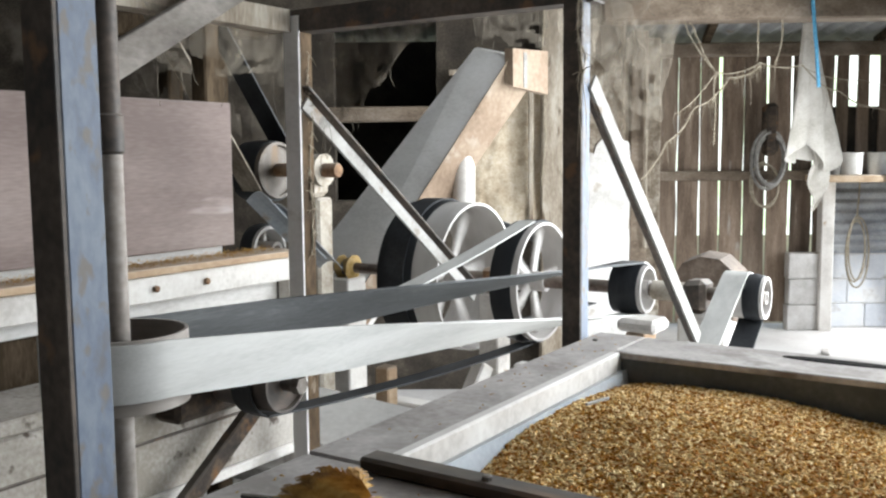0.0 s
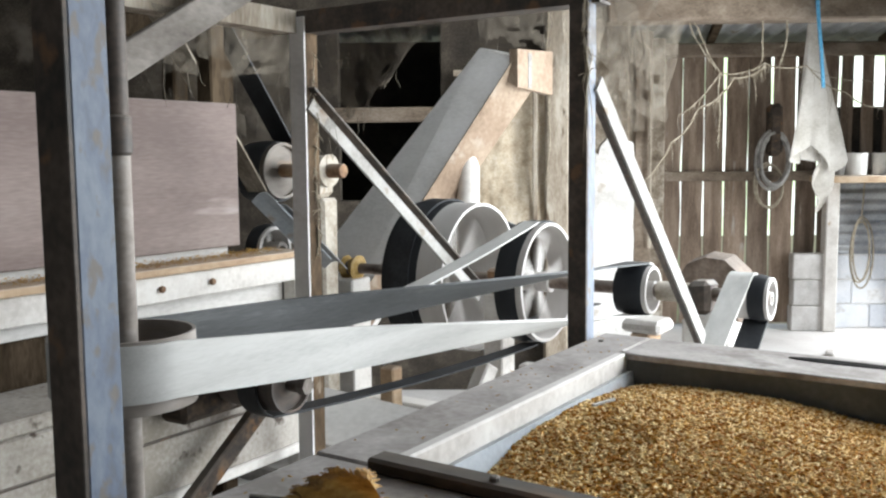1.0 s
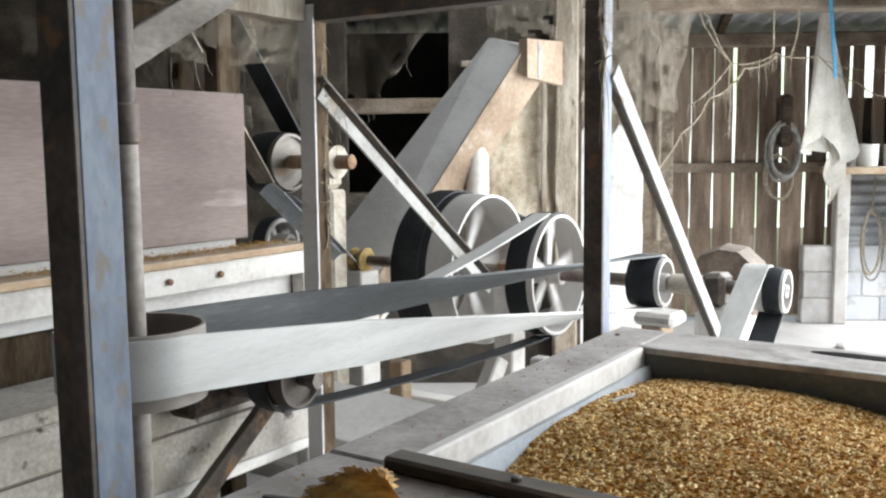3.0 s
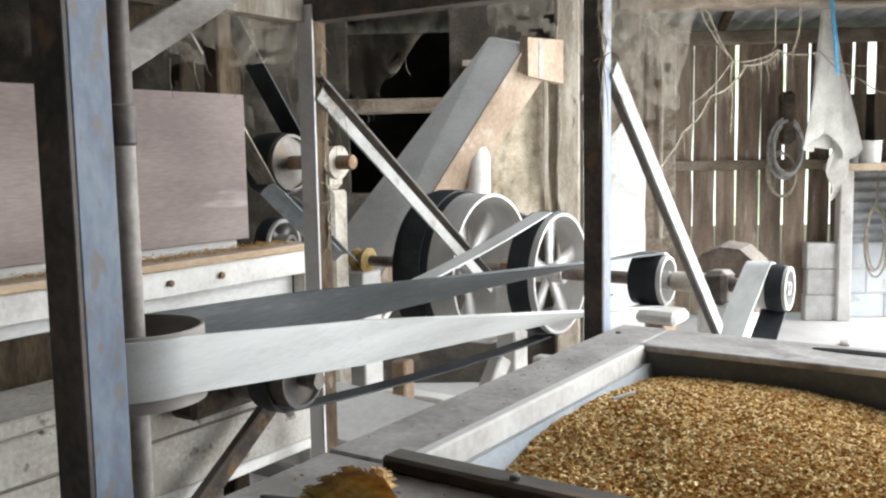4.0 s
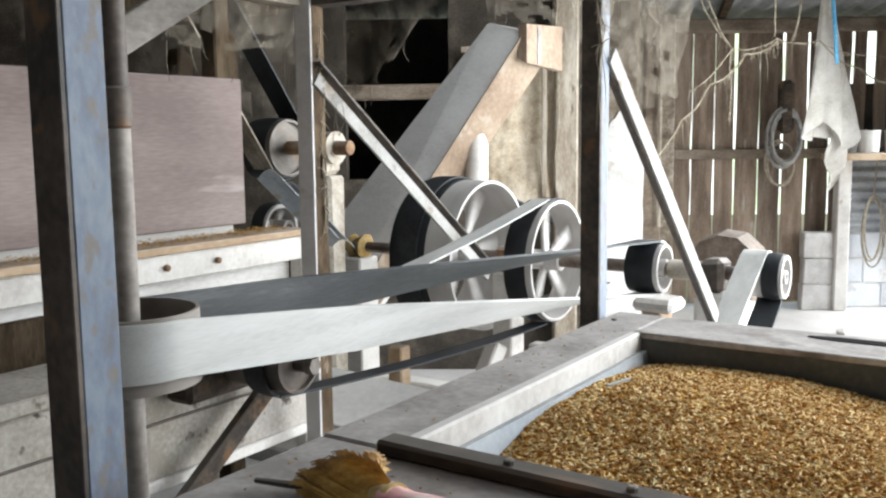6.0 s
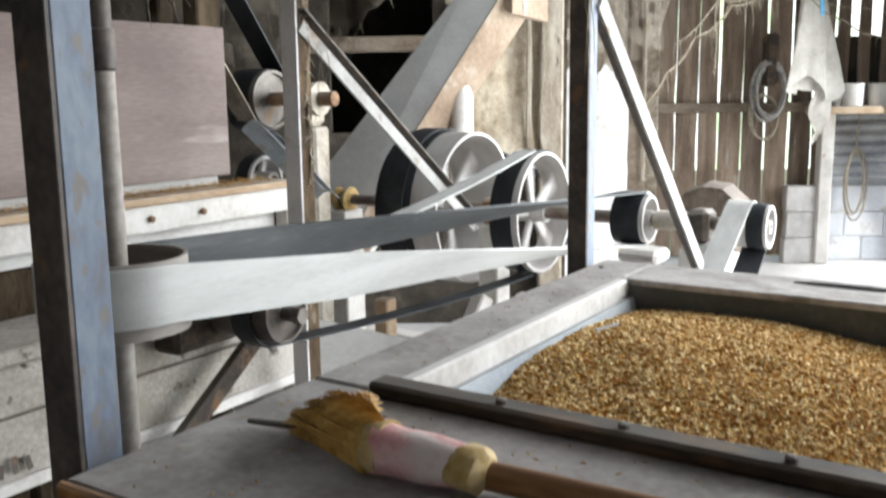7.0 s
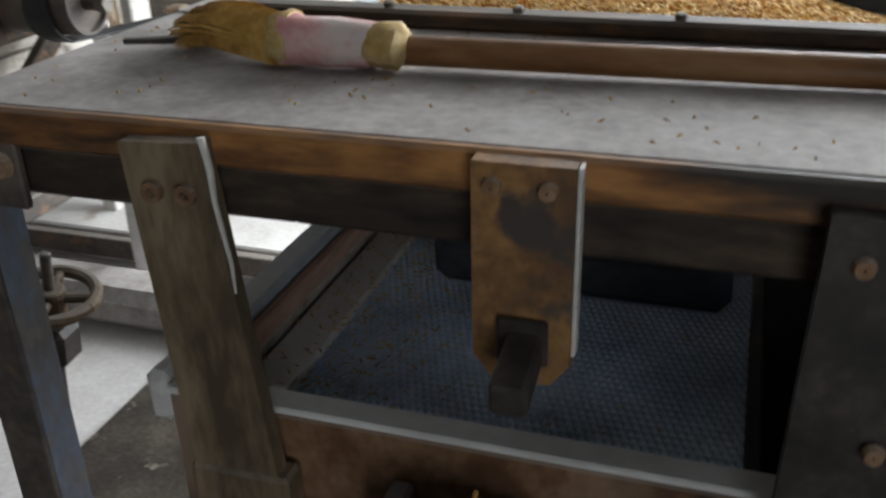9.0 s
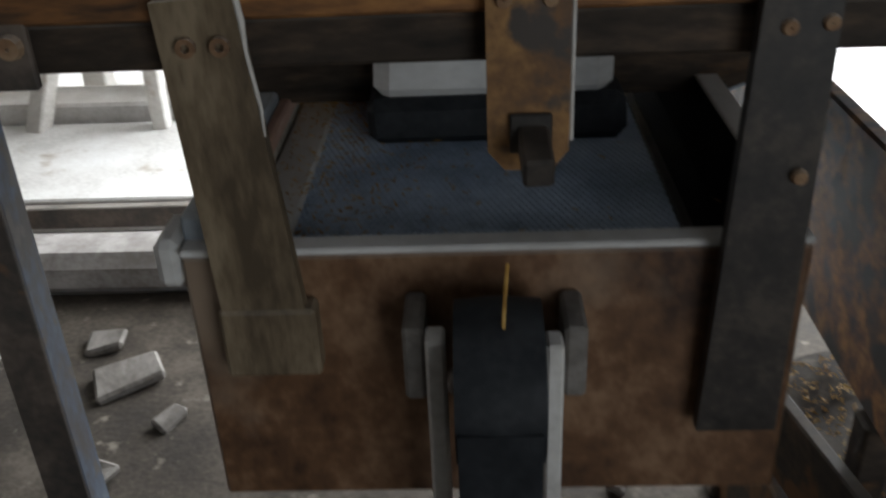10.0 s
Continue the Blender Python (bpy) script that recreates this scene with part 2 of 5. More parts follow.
M_STRAW = mat("broom_straw", [(0.24, 0.115, 0.02), (0.44, 0.245, 0.055), (0.60, 0.39, 0.12)], 0.7, 30, bump=0.2)
M_PINK = mat("faded_pink_cloth_binding", [(0.50, 0.21, 0.20), (0.60, 0.32, 0.31), (0.66, 0.47, 0.44)], 0.9, 18, bump=0.4, spots=(16, 0.58, (0.62, 0.52, 0.48)))
M_HANDLE = mat("bamboo_handle", [(0.10, 0.042, 0.014), (0.20, 0.090, 0.032), (0.31, 0.165, 0.070)], 0.5, 10, stretch=(0.25, 1, 1), bump=0.15)
M_SIEVE = mat("blue_black_perforated_steel", [(0.30, 0.38, 0.49), (0.44, 0.54, 0.67), (0.58, 0.68, 0.80)], 0.36, 8, metal=0.2, bump=0.1)
M_YELLOW = mat("greasy_yellow_rag", [(0.32, 0.20, 0.05), (0.45, 0.31, 0.12), (0.55, 0.42, 0.24)], 0.8, 30, bump=0.5)
M_ROPE = mat("dusty_cord", [(0.20, 0.165, 0.12), (0.30, 0.26, 0.195), (0.40, 0.355, 0.28)], 0.95, 30, bump=0.3)
M_BLUEROPE = mat("blue_nylon_rope", [(0.06, 0.26, 0.46), (0.10, 0.36, 0.58), (0.16, 0.44, 0.66)], 0.7, 60, bump=0.3)
M_CABLE = mat("grey_coiled_hose", [(0.16, 0.15, 0.14), (0.25, 0.24, 0.225), (0.33, 0.32, 0.30)], 0.8, 20, dust=0.4)
M_PLASTIC = mat("white_plastic_tub", [(0.60, 0.59, 0.56), (0.70, 0.69, 0.66), (0.76, 0.75, 0.73)], 0.5, 8, spots=(8, 0.66, (0.45, 0.42, 0.38)))

M_SHAKER = mat("stained_brown_board", [(0.040, 0.017, 0.008), (0.135, 0.064, 0.028), (0.27, 0.155, 0.085)], 0.5, 7, stretch=(0.7, 1, 0.6), spots=(4, 0.61, (0.25, 0.18, 0.125)), bump=0.25, dust=0.3)
M_PINKWOOD = mat("raw_pinkish_wood", [(0.30, 0.17, 0.125), (0.42, 0.26, 0.20), (0.50, 0.34, 0.27)], 0.75, 6, stretch=(1, 0.3, 1), bump=0.2, spots=(14, 0.62, (0.5, 0.45, 0.4)))
M_GREYWOOD = mat("grey_dusty_board", [(0.105, 0.092, 0.080), (0.175, 0.158, 0.140), (0.26, 0.238, 0.215)], 0.85, 9, stretch=(1, 0.5, 1), bump=0.3)
M_SLAT = mat("dusty_brown_slat", [(0.075, 0.052, 0.029), (0.155, 0.112, 0.066), (0.25, 0.190, 0.120)], 0.75, 14, stretch=(1.5, 1, 0.4), bump=0.3, dust=0.2)
M_RUSTPLATE = mat("patchy_rust_plate", [(0.07, 0.045, 0.032), (0.17, 0.085, 0.032), (0.32, 0.17, 0.06)], 0.6, 14, bump=0.25, spots=(18, 0.54, (0.06, 0.048, 0.04)))
M_RUSTHOUSE = mat("flour_dusted_rust", [(0.055, 0.040, 0.030), (0.12, 0.09, 0.07), (0.20, 0.16, 0.13)], 0.85, 10, dust=0.12, bump=0.4)
M_STAINED = mat("stained_whitewash", [(0.28, 0.25, 0.21), (0.43, 0.40, 0.36), (0.54, 0.52, 0.48)], 0.9, 3, spots=(17, 0.60, (0.075, 0.058, 0.045)), bump=0.4)


def web_material():
    """Dusty cobweb: torn, partly see-through."""
    m = bpy.data.materials.new("dusty_cobweb")
    m.use_nodes = True
    N, L = m.node_tree.nodes, m.node_tree.links
    b = N["Principled BSDF"]
    b.inputs["Base Color"].default_value = (0.30, 0.265, 0.215, 1)
    b.inputs["Roughness"].default_value = 1.0
    b.inputs["Specular IOR Level"].default_value = 0.0
    tc = N.new("ShaderNodeTexCoord")
    mp = N.new("ShaderNodeMapping")
    mp.inputs["Scale"].default_value = (1, 1, 0.45)
    n = N.new("ShaderNodeTexNoise")
    n.inputs["Scale"].default_value, n.inputs["Detail"].default_value, n.inputs["Roughness"].default_value = 17, 12, 0.82
    mr = N.new("ShaderNodeMapRange")
    mr.inputs[1].default_value, mr.inputs[2].default_value = 0.40, 0.70
    mr.inputs[3].default_value, mr.inputs[4].default_value = 0.06, 0.85
    L.new(tc.outputs["Object"], mp.inputs[0])
    L.new(mp.outputs[0], n.inputs["Vector"])
    L.new(n.outputs["Fac"], mr.inputs[0])
    L.new(mr.outputs[0], b.inputs["Alpha"])
    return m


M_WEB = web_material()


# ---- builders ----
def part(name, bm, material, parent=None, label="", smooth=False):
    """Links a bmesh as one mesh object, under a thing or part if given."""
    me = bpy.data.meshes.new(name)
    bmesh.ops.recalc_face_normals(bm, faces=bm.faces)
    bm.to_mesh(me)
    bm.free()
    me.materials.append(material)
    if smooth:
        me.polygons.foreach_set("use_smooth", [True] * len(me.polygons))
        me.set_sharp_from_angle(angle=radians(40))
    ob = new(name, me)
    if parent is not None:
        ob.parent = parent
    if label:
        ob["label"] = label
    return ob


def thing(name, label, category, m=None, group="", kind=""):
    ob = new(name)
    ob.empty_display_size = 0.05
    if m is not None:
        ob.matrix_basis = m
    return tagged(ob, label, category, group, kind)


def box(x0, x1, y0, y1, z0, z1, bevel=0.003, m=None, bm=None):
    """An edge-worn block between the given planes."""
    b = bmesh.new() if bm is None else bm
    r = bmesh.ops.create_cube(b, size=1.0)
    vs = r["verts"]
    for v in vs:
        v.co = Vector((x0 + (v.co.x + 0.5) * (x1 - x0), y0 + (v.co.y + 0.5) * (y1 - y0), z0 + (v.co.z + 0.5) * (z1 - z0)))
    if bevel:
        es = list({e for v in vs for e in v.link_edges})
        r2 = bmesh.ops.bevel(b, geom=es, offset=min(bevel, 0.3 * min(abs(x1 - x0), abs(y1 - y0), abs(z1 - z0))), segments=1, affect="EDGES")
        vs = list({v for f in r2["faces"] for v in f.verts} | {v for v in vs if v.is_valid})
    if m is not None:
        bmesh.ops.transform(b, matrix=m, verts=vs)
    return b


def along(p0, p1, roll=0):
    """A frame at p0 whose x axis runs to p1, z as upright as can be."""
    p0, p1 = Vector(p0), Vector(p1)
    x = (p1 - p0).normalized()
    up = Vector((0, 0, 1)) if abs(x.z) < 0.99 else Vector((0, 1, 0))
    y = up.cross(x).normalized()
    z = x.cross(y)
    m = Matrix((x, y, z)).transposed().to_4x4()
    m.translation = p0
    return m @ Matrix.Rotation(radians(roll), 4, "X")


def bar(p0, p1, w, h, bevel=0.003, roll=0, bm=None):
    """A straight timber or bar from p0 to p1."""
    d = (Vector(p1) - Vector(p0)).length
    return box(0, d, -w / 2, w / 2, -h / 2, h / 2, bevel, along(p0, p1, roll), bm)


def angle_iron(p0, p1, w, t, roll=0):
    """An L-section: one leg along +y, one along +z of the frame from p0 to p1."""
    d = (Vector(p1) - Vector(p0)).length
    b = bmesh.new()
    prof = [(0, 0), (w, 0), (w, t), (t, t), (t, w), (0, w)]
    m = along(p0, p1, roll)
    rings = [[b.verts.new(m @ Vector((x, y, z))) for y, z in prof] for x in (0, d)]
    for i in range(6):
        b.faces.new((rings[0][i], rings[0][(i + 1) % 6], rings[1][(i + 1) % 6], rings[1][i]))
    b.faces.new(rings[0])
    b.faces.new(rings[1])
    return b


def lathe(profile, axis="X", seg=48, closed=True, bm=None, m=None):
    """Turns (along, radius) pairs about an axis; closed joins the last to the first, for rings and tubes."""
    b = bmesh.new() if bm is None else bm
    rings = []
    for a, r in profile:
        ring = []
        for k in range(seg):
            t = 2 * math.pi * k / seg
            c, s = r * math.cos(t), r * math.sin(t)
            v = {"X": (a, c, s), "Y": (c, a, s), "Z": (c, s, a)}[axis]
            ring.append(b.verts.new(m @ Vector(v) if m else v))
        rings.append(ring)
    n = len(rings)
    for i in range(n if closed else n - 1):
        p, q = rings[i], rings[(i + 1) % n]
        for k in range(seg):
            b.faces.new((p[k], p[(k + 1) % seg], q[(k + 1) % seg], q[k]))
    if not closed:
        b.faces.new(rings[0])
        b.faces.new(rings[-1])
    return b


def rod(p0, p1, r, seg=16, bm=None):
    d = (Vector(p1) - Vector(p0)).length
    e = min(0.003, r * 0.3)
    return lathe([(0, r - e), (e, r), (d - e, r), (d, r - e)], "X", seg, False, bm, along(p0, p1))


def tube(points, r, seg=6, bm=None, taper=1.0):
    """A bent cord or wire through the points."""
    b = bmesh.new() if bm is None else bm
    pts = [Vector(p) for p in points]
    rings = []
    for i, p in enumerate(pts):
        d = (pts[min(i + 1, len(pts) - 1)] - pts[max(i - 1, 0)]).normalized()
        side = d.cross(Vector((0.31, 0.52, 0.79))).normalized()
        up = d.cross(side)
        rr = r * (1 + (taper - 1) * i / max(1, len(pts) - 1))
        rings.append([b.verts.new(p + rr * (math.cos(2 * math.pi * k / seg) * side + math.sin(2 * math.pi * k / seg) * up)) for k in range(seg)])
    for p, q in zip(rings, rings[1:]):
        for k in range(seg):
            b.faces.new((p[k], p[(k + 1) % seg], q[(k + 1) % seg], q[k]))
    b.faces.new(rings[0])
    b.faces.new(rings[-1])
    return b


def ribbon(points, sides, width, thick, bm=None):
    """A flat belt through the points; sides are the directions of its width there."""
    b = bmesh.new() if bm is None else bm
    pts = [Vector(p) for p in points]
    rings = []
    for i, p in enumerate(pts):
        d = (pts[min(i + 1, len(pts) - 1)] - pts[max(i - 1, 0)]).normalized()
        s = Vector(sides[i]).normalized()
        nrm = d.cross(s).normalized()
        rings.append([b.verts.new(p + s * (a * width / 2) + nrm * (c * thick / 2)) for a, c in ((-1, -1), (1, -1), (1, 1), (-1, 1))])
    for p, q in zip(rings, rings[1:]):
        for k in range(4):
            b.faces.new((p[k], p[(k + 1) % 4], q[(k + 1) % 4], q[k]))
    b.faces.new(rings[0])
    b.faces.new(rings[-1])
    return b


def sheet(nx, ny, f, thick=0.003):
    """A bent sheet: f(u, v) gives a place; it has a front, a back and edges."""
    b = bmesh.new()
    g = [[b.verts.new(f(i / nx, j / ny)) for j in range(ny + 1)] for i in range(nx + 1)]
    fs = [b.faces.new((g[i][j], g[i + 1][j], g[i + 1][j + 1], g[i][j + 1])) for i in range(nx) for j in range(ny)]
    b.normal_update()
    if thick:
        bmesh.ops.solidify(b, geom=fs, thickness=thick)
    return b


def wobble(bm, amount, scale=3.0):
    """Takes the straightness out of old timber and plaster."""
    for v in bm.verts:
        v.co += amount * noise.noise_vector(v.co * scale)
    return bm


# ---- the barn ----
def structure(name, bm, material, label, m=BARN):
    ob = part(name, bm, material)
    ob.matrix_basis = m
    return tagged(ob, label, name.split("_")[0], kind="structure")


structure("ground", box(-60, 60, -60, 60, -0.3, -0.06, 0), M_EARTH, "bare earth yard round the barn", Matrix())
structure("floor", box(-3.2, 3.8, -2.6, 7.3, -0.1, 0.0, 0), M_FLOOR, "concrete floor strewn with white flour dust")
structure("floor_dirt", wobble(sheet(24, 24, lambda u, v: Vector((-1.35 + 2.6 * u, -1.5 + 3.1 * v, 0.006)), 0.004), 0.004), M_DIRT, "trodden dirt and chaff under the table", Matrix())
WL = 7.1
structure("wall_west", box(-3.1, -2.95, -2.6, 7.3, 0, 3.2, 0), M_DARKWALL, "dark mud wall")
# unseen walls from here to the rear bay, added to shape the daylight
def south_wall():
    b = bmesh.new()
    for x0, x1, z0, z1 in ((-3.1, -0.9, 0, 3.2), (-0.9, 0.5, 1.8, 3.2), (0.5, 3.7, 0, 3.2)):
        box(x0, x1, -2.6, -2.45, z0, z1, 0, None, b)
    return b


# the gap in this unseen wall only makes room for the fill lamp
structure("wall_south", south_wall(), M_DARKWALL, "unseen dark wall with an opening added for the front fill")
structure("wall_east", box(2.45, 2.6, -2.45, 0.9, 0, 3.2, 0), M_DARKWALL, "unseen dark wall added beside the open gate")
structure("wall_lintel", box(2.45, 2.6, 0.9, 5.1, 2.5, 3.2, 0), M_DARKWALL, "unseen dark lintel added over the open side")


structure("wall_bay", box(2.45, 3.7, 5.1, 5.2, 0, 3.2, 0), M_DARKWALL, "unseen dark wall added for the rear bay")
structure("wall_far_east", box(3.55, 3.7, 5.2, 7.3, 1.75, 3.2, 0), M_DARKWALL, "unseen dark end wall added for the rear bay")


def corrugated(x0, x1, y0, y1, z0, z1, pitch=0.15, amp=0.018):
    nx = int((x1 - x0) / pitch * 6)
    return sheet(nx, 4, lambda u, v: Vector((x0 + u * (x1 - x0), y0 + v * (y1 - y0), z0 + v * (z1 - z0) + amp * math.sin(2 * math.pi * u * (x1 - x0) / pitch))), 0.002)


structure("ceiling", corrugated(-3.2, 3.8, -2.7, 7.6, 3.15, 2.19), M_SOOTTIN, "weathered corrugated zinc roof sheets")
tagged(bpy.data.objects["ceiling"], category="roof")


# partition behind the machines, with a dark doorless opening
def partition():
    b = bmesh.new()
    for x0, x1, z0, z1 in ((-2.95, -0.70, 0, 2.36), (-0.70, -0.12, 0, 1.10), (-0.70, -0.12, 2.16, 2.36), (-0.12, 0.62, 0, 2.36)):
        box(x0, x1, 5.25, 5.35, z0, z1, 0, None, b)
    return b


structure("wall_partition", partition(), M_MUD, "mud-plastered partition hung with dusty cobwebs")
# store room's darkness is put into its wall colour
structure("wall_inner", box(0.52, 0.62, 5.35, 7.1, 0, 2.2, 0), M_DARKWALL, "inner wall of the store room, painted dark as unlit")
structure("wall_store", box(-2.95, 0.52, 7.0, 7.1, 0, 2.2, 0), M_DARKWALL, "back wall of the store room, painted dark as unlit")
structure("wall_pier", wobble(box(0.72, 1.12, 6.2, 6.9, 0, 2.24, 0.02), 0.012, 6), M_MUDWHITE, "thick mud pier furred with dust above its whitewash")
structure("wall_return", wobble(box(0.62, 1.50, 6.91, 7.02, 0, 2.2, 0.01), 0.01), M_MUDWHITE, "mud wall behind the pier")


def ragged_coat(p, q, height, seed):
    """A coat of plaster on a wall from p to q whose upper edge has broken off unevenly."""
    P, Q = Vector(p), Vector(q)
    return sheet(30, 14, lambda u, v: P * (1 - u) + Q * u + Vector((0, 0, v * (height + 0.16 * noise.noise(Vector((u * 4, seed, 0))) + 0.05 * noise.noise(Vector((u * 15, seed, 3)))))) + 0.006 * noise.noise_vector(Vector((u * 5, v * 9, seed))), 0.012)


structure("wall_coat_front", ragged_coat((0.72, 6.178, 0), (1.135, 6.178, 0), 1.42, 1), M_WHITEWASH, "bright whitewash coat broken off along its top")
structure("wall_coat_side", ragged_coat((1.142, 6.178, 0), (1.142, 6.9, 0), 1.36, 2), M_WHITEWASH, "bright whitewash coat broken off along its top")
ob = part("wall_jamb", wobble(bar((1.262, 6.55, 0), (1.262, 6.55, 2.2), 0.12, 0.11, 0.008), 0.008), M_BEAM)
ob.matrix_basis = BARN
tagged(ob, "brown timber jamb beside the plank wall", "post", kind="structure")
ob = part("wall_lath", tube([(1.20, 6.44, 2.19), (1.215, 6.44, 2.13), (1.285, 6.44, 2.06), (1.292, 6.44, 1.8), (1.296, 6.44, 1.4), (1.30, 6.44, 0.7)], 0.013, 6), M_OLDPOST)
ob.matrix_basis = BARN
tagged(ob, "thin pale lath nailed to the jamb", "trim", kind="structure")

# the plank wall
fence = thing("wall_plank", "plank wall of weathered boards with gaps of daylight", "wall", BARN, kind="structure")
rnd = random.Random(4)
x = 1.385
while x < 3.55:
    w = rnd.uniform(0.125, 0.165)
    gap = rnd.choice((0.014, 0.02, 0.024, 0.034))
    low, top = 0.05, 2.185 - rnd.uniform(0, 0.02)
    if x > 2.745:
        low, w, gap = 1.22, 0.085, 0.075
    lean = rnd.uniform(-0.010, 0.010)
    b = bmesh.new()
    edges = []
    for k in range(13):
        z = low + (top - low) * k / 12
        e0 = 0.006 * noise.noise(Vector((x * 9, 3, z * 2.3))) + lean * (z - 1.1)
        e1 = 0.009 * noise.noise(Vector((x * 9, 8, z * 2.9))) + lean * (z - 1.1)
        edges.append([b.verts.new((px, py, z)) for px, py in ((x + e0, WL), (x + w + e1, WL), (x + w + e1, WL + 0.022), (x + e0, WL + 0.022))])
    for p, q in zip(edges, edges[1:]):
        for k in range(4):
            b.faces.new((p[k], p[(k + 1) % 4], q[(k + 1) % 4], q[k]))
    b.faces.new(edges[0])
    b.faces.new(edges[-1])
    part("board", b, M_BOARD, fence)
    x += w + gap
for z, h in ((1.18, 0.075), (2.125, 0.10)):
    part("rail", wobble(box(1.48, 3.55, WL - 0.05, WL - 0.004, z - h / 2, z + h / 2, 0.006), 0.006), M_BEAM, fence)
dado = thing("wall_dado", "low block wall with worn bluish limewash", "wall", BARN, kind="structure")
part("mortar_core", box(2.83, 3.55, WL + 0.012, WL + 0.11, 0.0, 0.572, 0), M_WHITEWASH, dado)
for row in range(3):
    bx = 2.83 - 0.14 * (row % 2)
    while bx < 3.5:
        x0, x1 = max(2.83, bx + 0.002), min(3.55, bx + 0.298)
        part("block", wobble(box(x0, x1, WL + rnd.uniform(-0.004, 0.002), WL + 0.10, 0.19 * row + 0.004, 0.19 * row + 0.186, 0.006), 0.004, 9), M_BLUEWASH, dado)
        bx += 0.30
zinc = part("wall_zinc", sheet(3, 60, lambda u, v: Vector((2.84 + u * 0.71, WL + 0.03 + 0.009 * math.sin(v * 44), 0.574 + v * 0.56)), 0.002), M_TIN)
zinc.matrix_basis = BARN
tagged(zinc, "horizontal corrugated zinc sheet patching the wall", "wall", kind="structure")
# zinc sheet in shadow; the shadow is put into its dark colour
structure("wall_backing", sheet(40, 2, lambda u, v: Vector((2.80 + 0.75 * u, WL + 0.10 + 0.008 * math.sin(u * 60), 1.14 + 0.56 * v)), 0.002), M_DARKWALL, "zinc sheet behind the short slats, its shadow painted dark")
post = part("wall_post", wobble(bar((2.77, WL - 0.1, 0), (2.77, WL - 0.1, 1.30), 0.10, 0.10, 0.008), 0.006), M_WHITEWOOD)
post.matrix_basis = BARN
tagged(post, "flour-whitened timber post", "post", kind="structure")

for y, z, s, nm in ((5.6, 2.212, 0.18, "tie_beam"), (7.03, 2.122, 0.10, "wall_plate")):
    b = wobble(box(0.85, 3.55, y - s / 2, y + s / 2, z - s / 2, z + s / 2, 0.012), 0.012)
    ob = part(nm, b, M_BEAM)
    ob.matrix_basis = BARN
    tagged(ob, "rough roof timber thick with dust and webs", "beam", kind="structure")
for xx in (1.62, 2.9):
    ob = part("roof_rafter", wobble(bar((xx, 5.7, 2.30), (xx + 0.25, 7.1, 2.19), 0.06, 0.05, 0.006), 0.006), M_DARKTIMBER)
    ob.matrix_basis = BARN
    tagged(ob, "dark rafter pole under the roof sheets", "rafter", kind="structure")
ob = part("partition_post", wobble(bar((0.52, 5.17, 0), (0.52, 5.17, 2.36), 0.13, 0.11, 0.01), 0.008), M_OLDPOST)
ob.matrix_basis = BARN
tagged(ob, "pale sawn post of the partition", "post", kind="structure")
ob = part("partition_rail", wobble(box(-0.80, -0.06, 5.15, 5.24, 1.54, 1.62, 0.008), 0.01), M_BEAM)
ob.matrix_basis = BARN
tagged(ob, "dusty rail across the dark opening", "beam", kind="structure")


# ---- the hopper table ----
TOP = 0.975
table = thing("hopper_table", "dusty grey timber hopper table on a steel frame", "table")
FX0, FX1, FY0, FY1 = -0.775, 0.62, 0.515, 1.80
part("left_board", box(FX0, -0.672, 0.87, FY1, TOP - 0.03, TOP), M_TABLE, table)
part("back_board", box(-0.672, FX1, 1.63, FY1, TOP - 0.03, TOP - 0.001), M_TABLE, table)
part("front_board", box(FX0, FX1, FY0, 0.868, TOP - 0.03, TOP - 0.002), M_TABLE, table)
part("right_board", box(0.50, FX1, 0.87, 1.628, TOP - 0.03, TOP), M_TABLE, table)
part("edge_strip", wobble(box(FX0, FX1, FY0 - 0.012, FY0 - 0.001, TOP - 0.034, TOP - 0.001, 0.004), 0.001, 12), M_RAW, table, "orange-brown worn wooden edge")
part("inner_lip", box(-0.672, -0.652, 0.87, 1.63, TOP - 0.055, TOP + 0.004), M_WHITEWOOD, table)
part("front_strip", bar((-0.672, 0.862, TOP + 0.008), (0.50, 0.846, TOP + 0.008), 0.036, 0.019, 0.004), M_DARKWOOD, table, "dark wooden strip along the hopper mouth")


def hopper_wall(p, q, r, s, t=0.012):
    return sheet(1, 1, lambda u, v: (Vector(p) * (1 - u) + Vector(q) * u) * (1 - v) + (Vector(s) * (1 - u) + Vector(r) * u) * v, t)


hx0, hx1, hy0, hy1, hz = -0.65, 0.498, 0.87, 1.628, TOP - 0.03
bx0, bx1, by0, by1, bz = -0.605, 0.02, 0.93, 1.58, 0.72
part("side_wall", hopper_wall((hx0, hy0, hz), (hx0, hy1, hz), (bx0, by1, bz), (bx0, by0, bz)), M_GALV, table, "pale bluish hopper lining")
part("side_wall", hopper_wall((hx1, hy0, hz), (hx1, hy1, hz), (bx1, by1, bz), (bx1, by0, bz)), M_GALV, table, "pale bluish hopper lining")
part("back_wall", hopper_wall((hx0, hy1 - 0.002, hz + 0.028), (hx1, hy1 - 0.002, hz + 0.028), (hx1, 1.60, bz), (hx0, 1.60, bz)), M_HOPPERSTEEL, table, "dull dark steel back wall of the hopper")
part("front_wall", hopper_wall((hx0, hy0, hz), (hx1, hy0, hz), (bx1, by0, bz), (bx0, by0, bz)), M_DARKWOOD, table)
part("rail", box(FX0 + 0.06, FX1, FY0 + 0.0, FY0 + 0.05, 0.895, TOP - 0.035, 0.004), M_DARKWOOD, table, "dark greasy front rail")
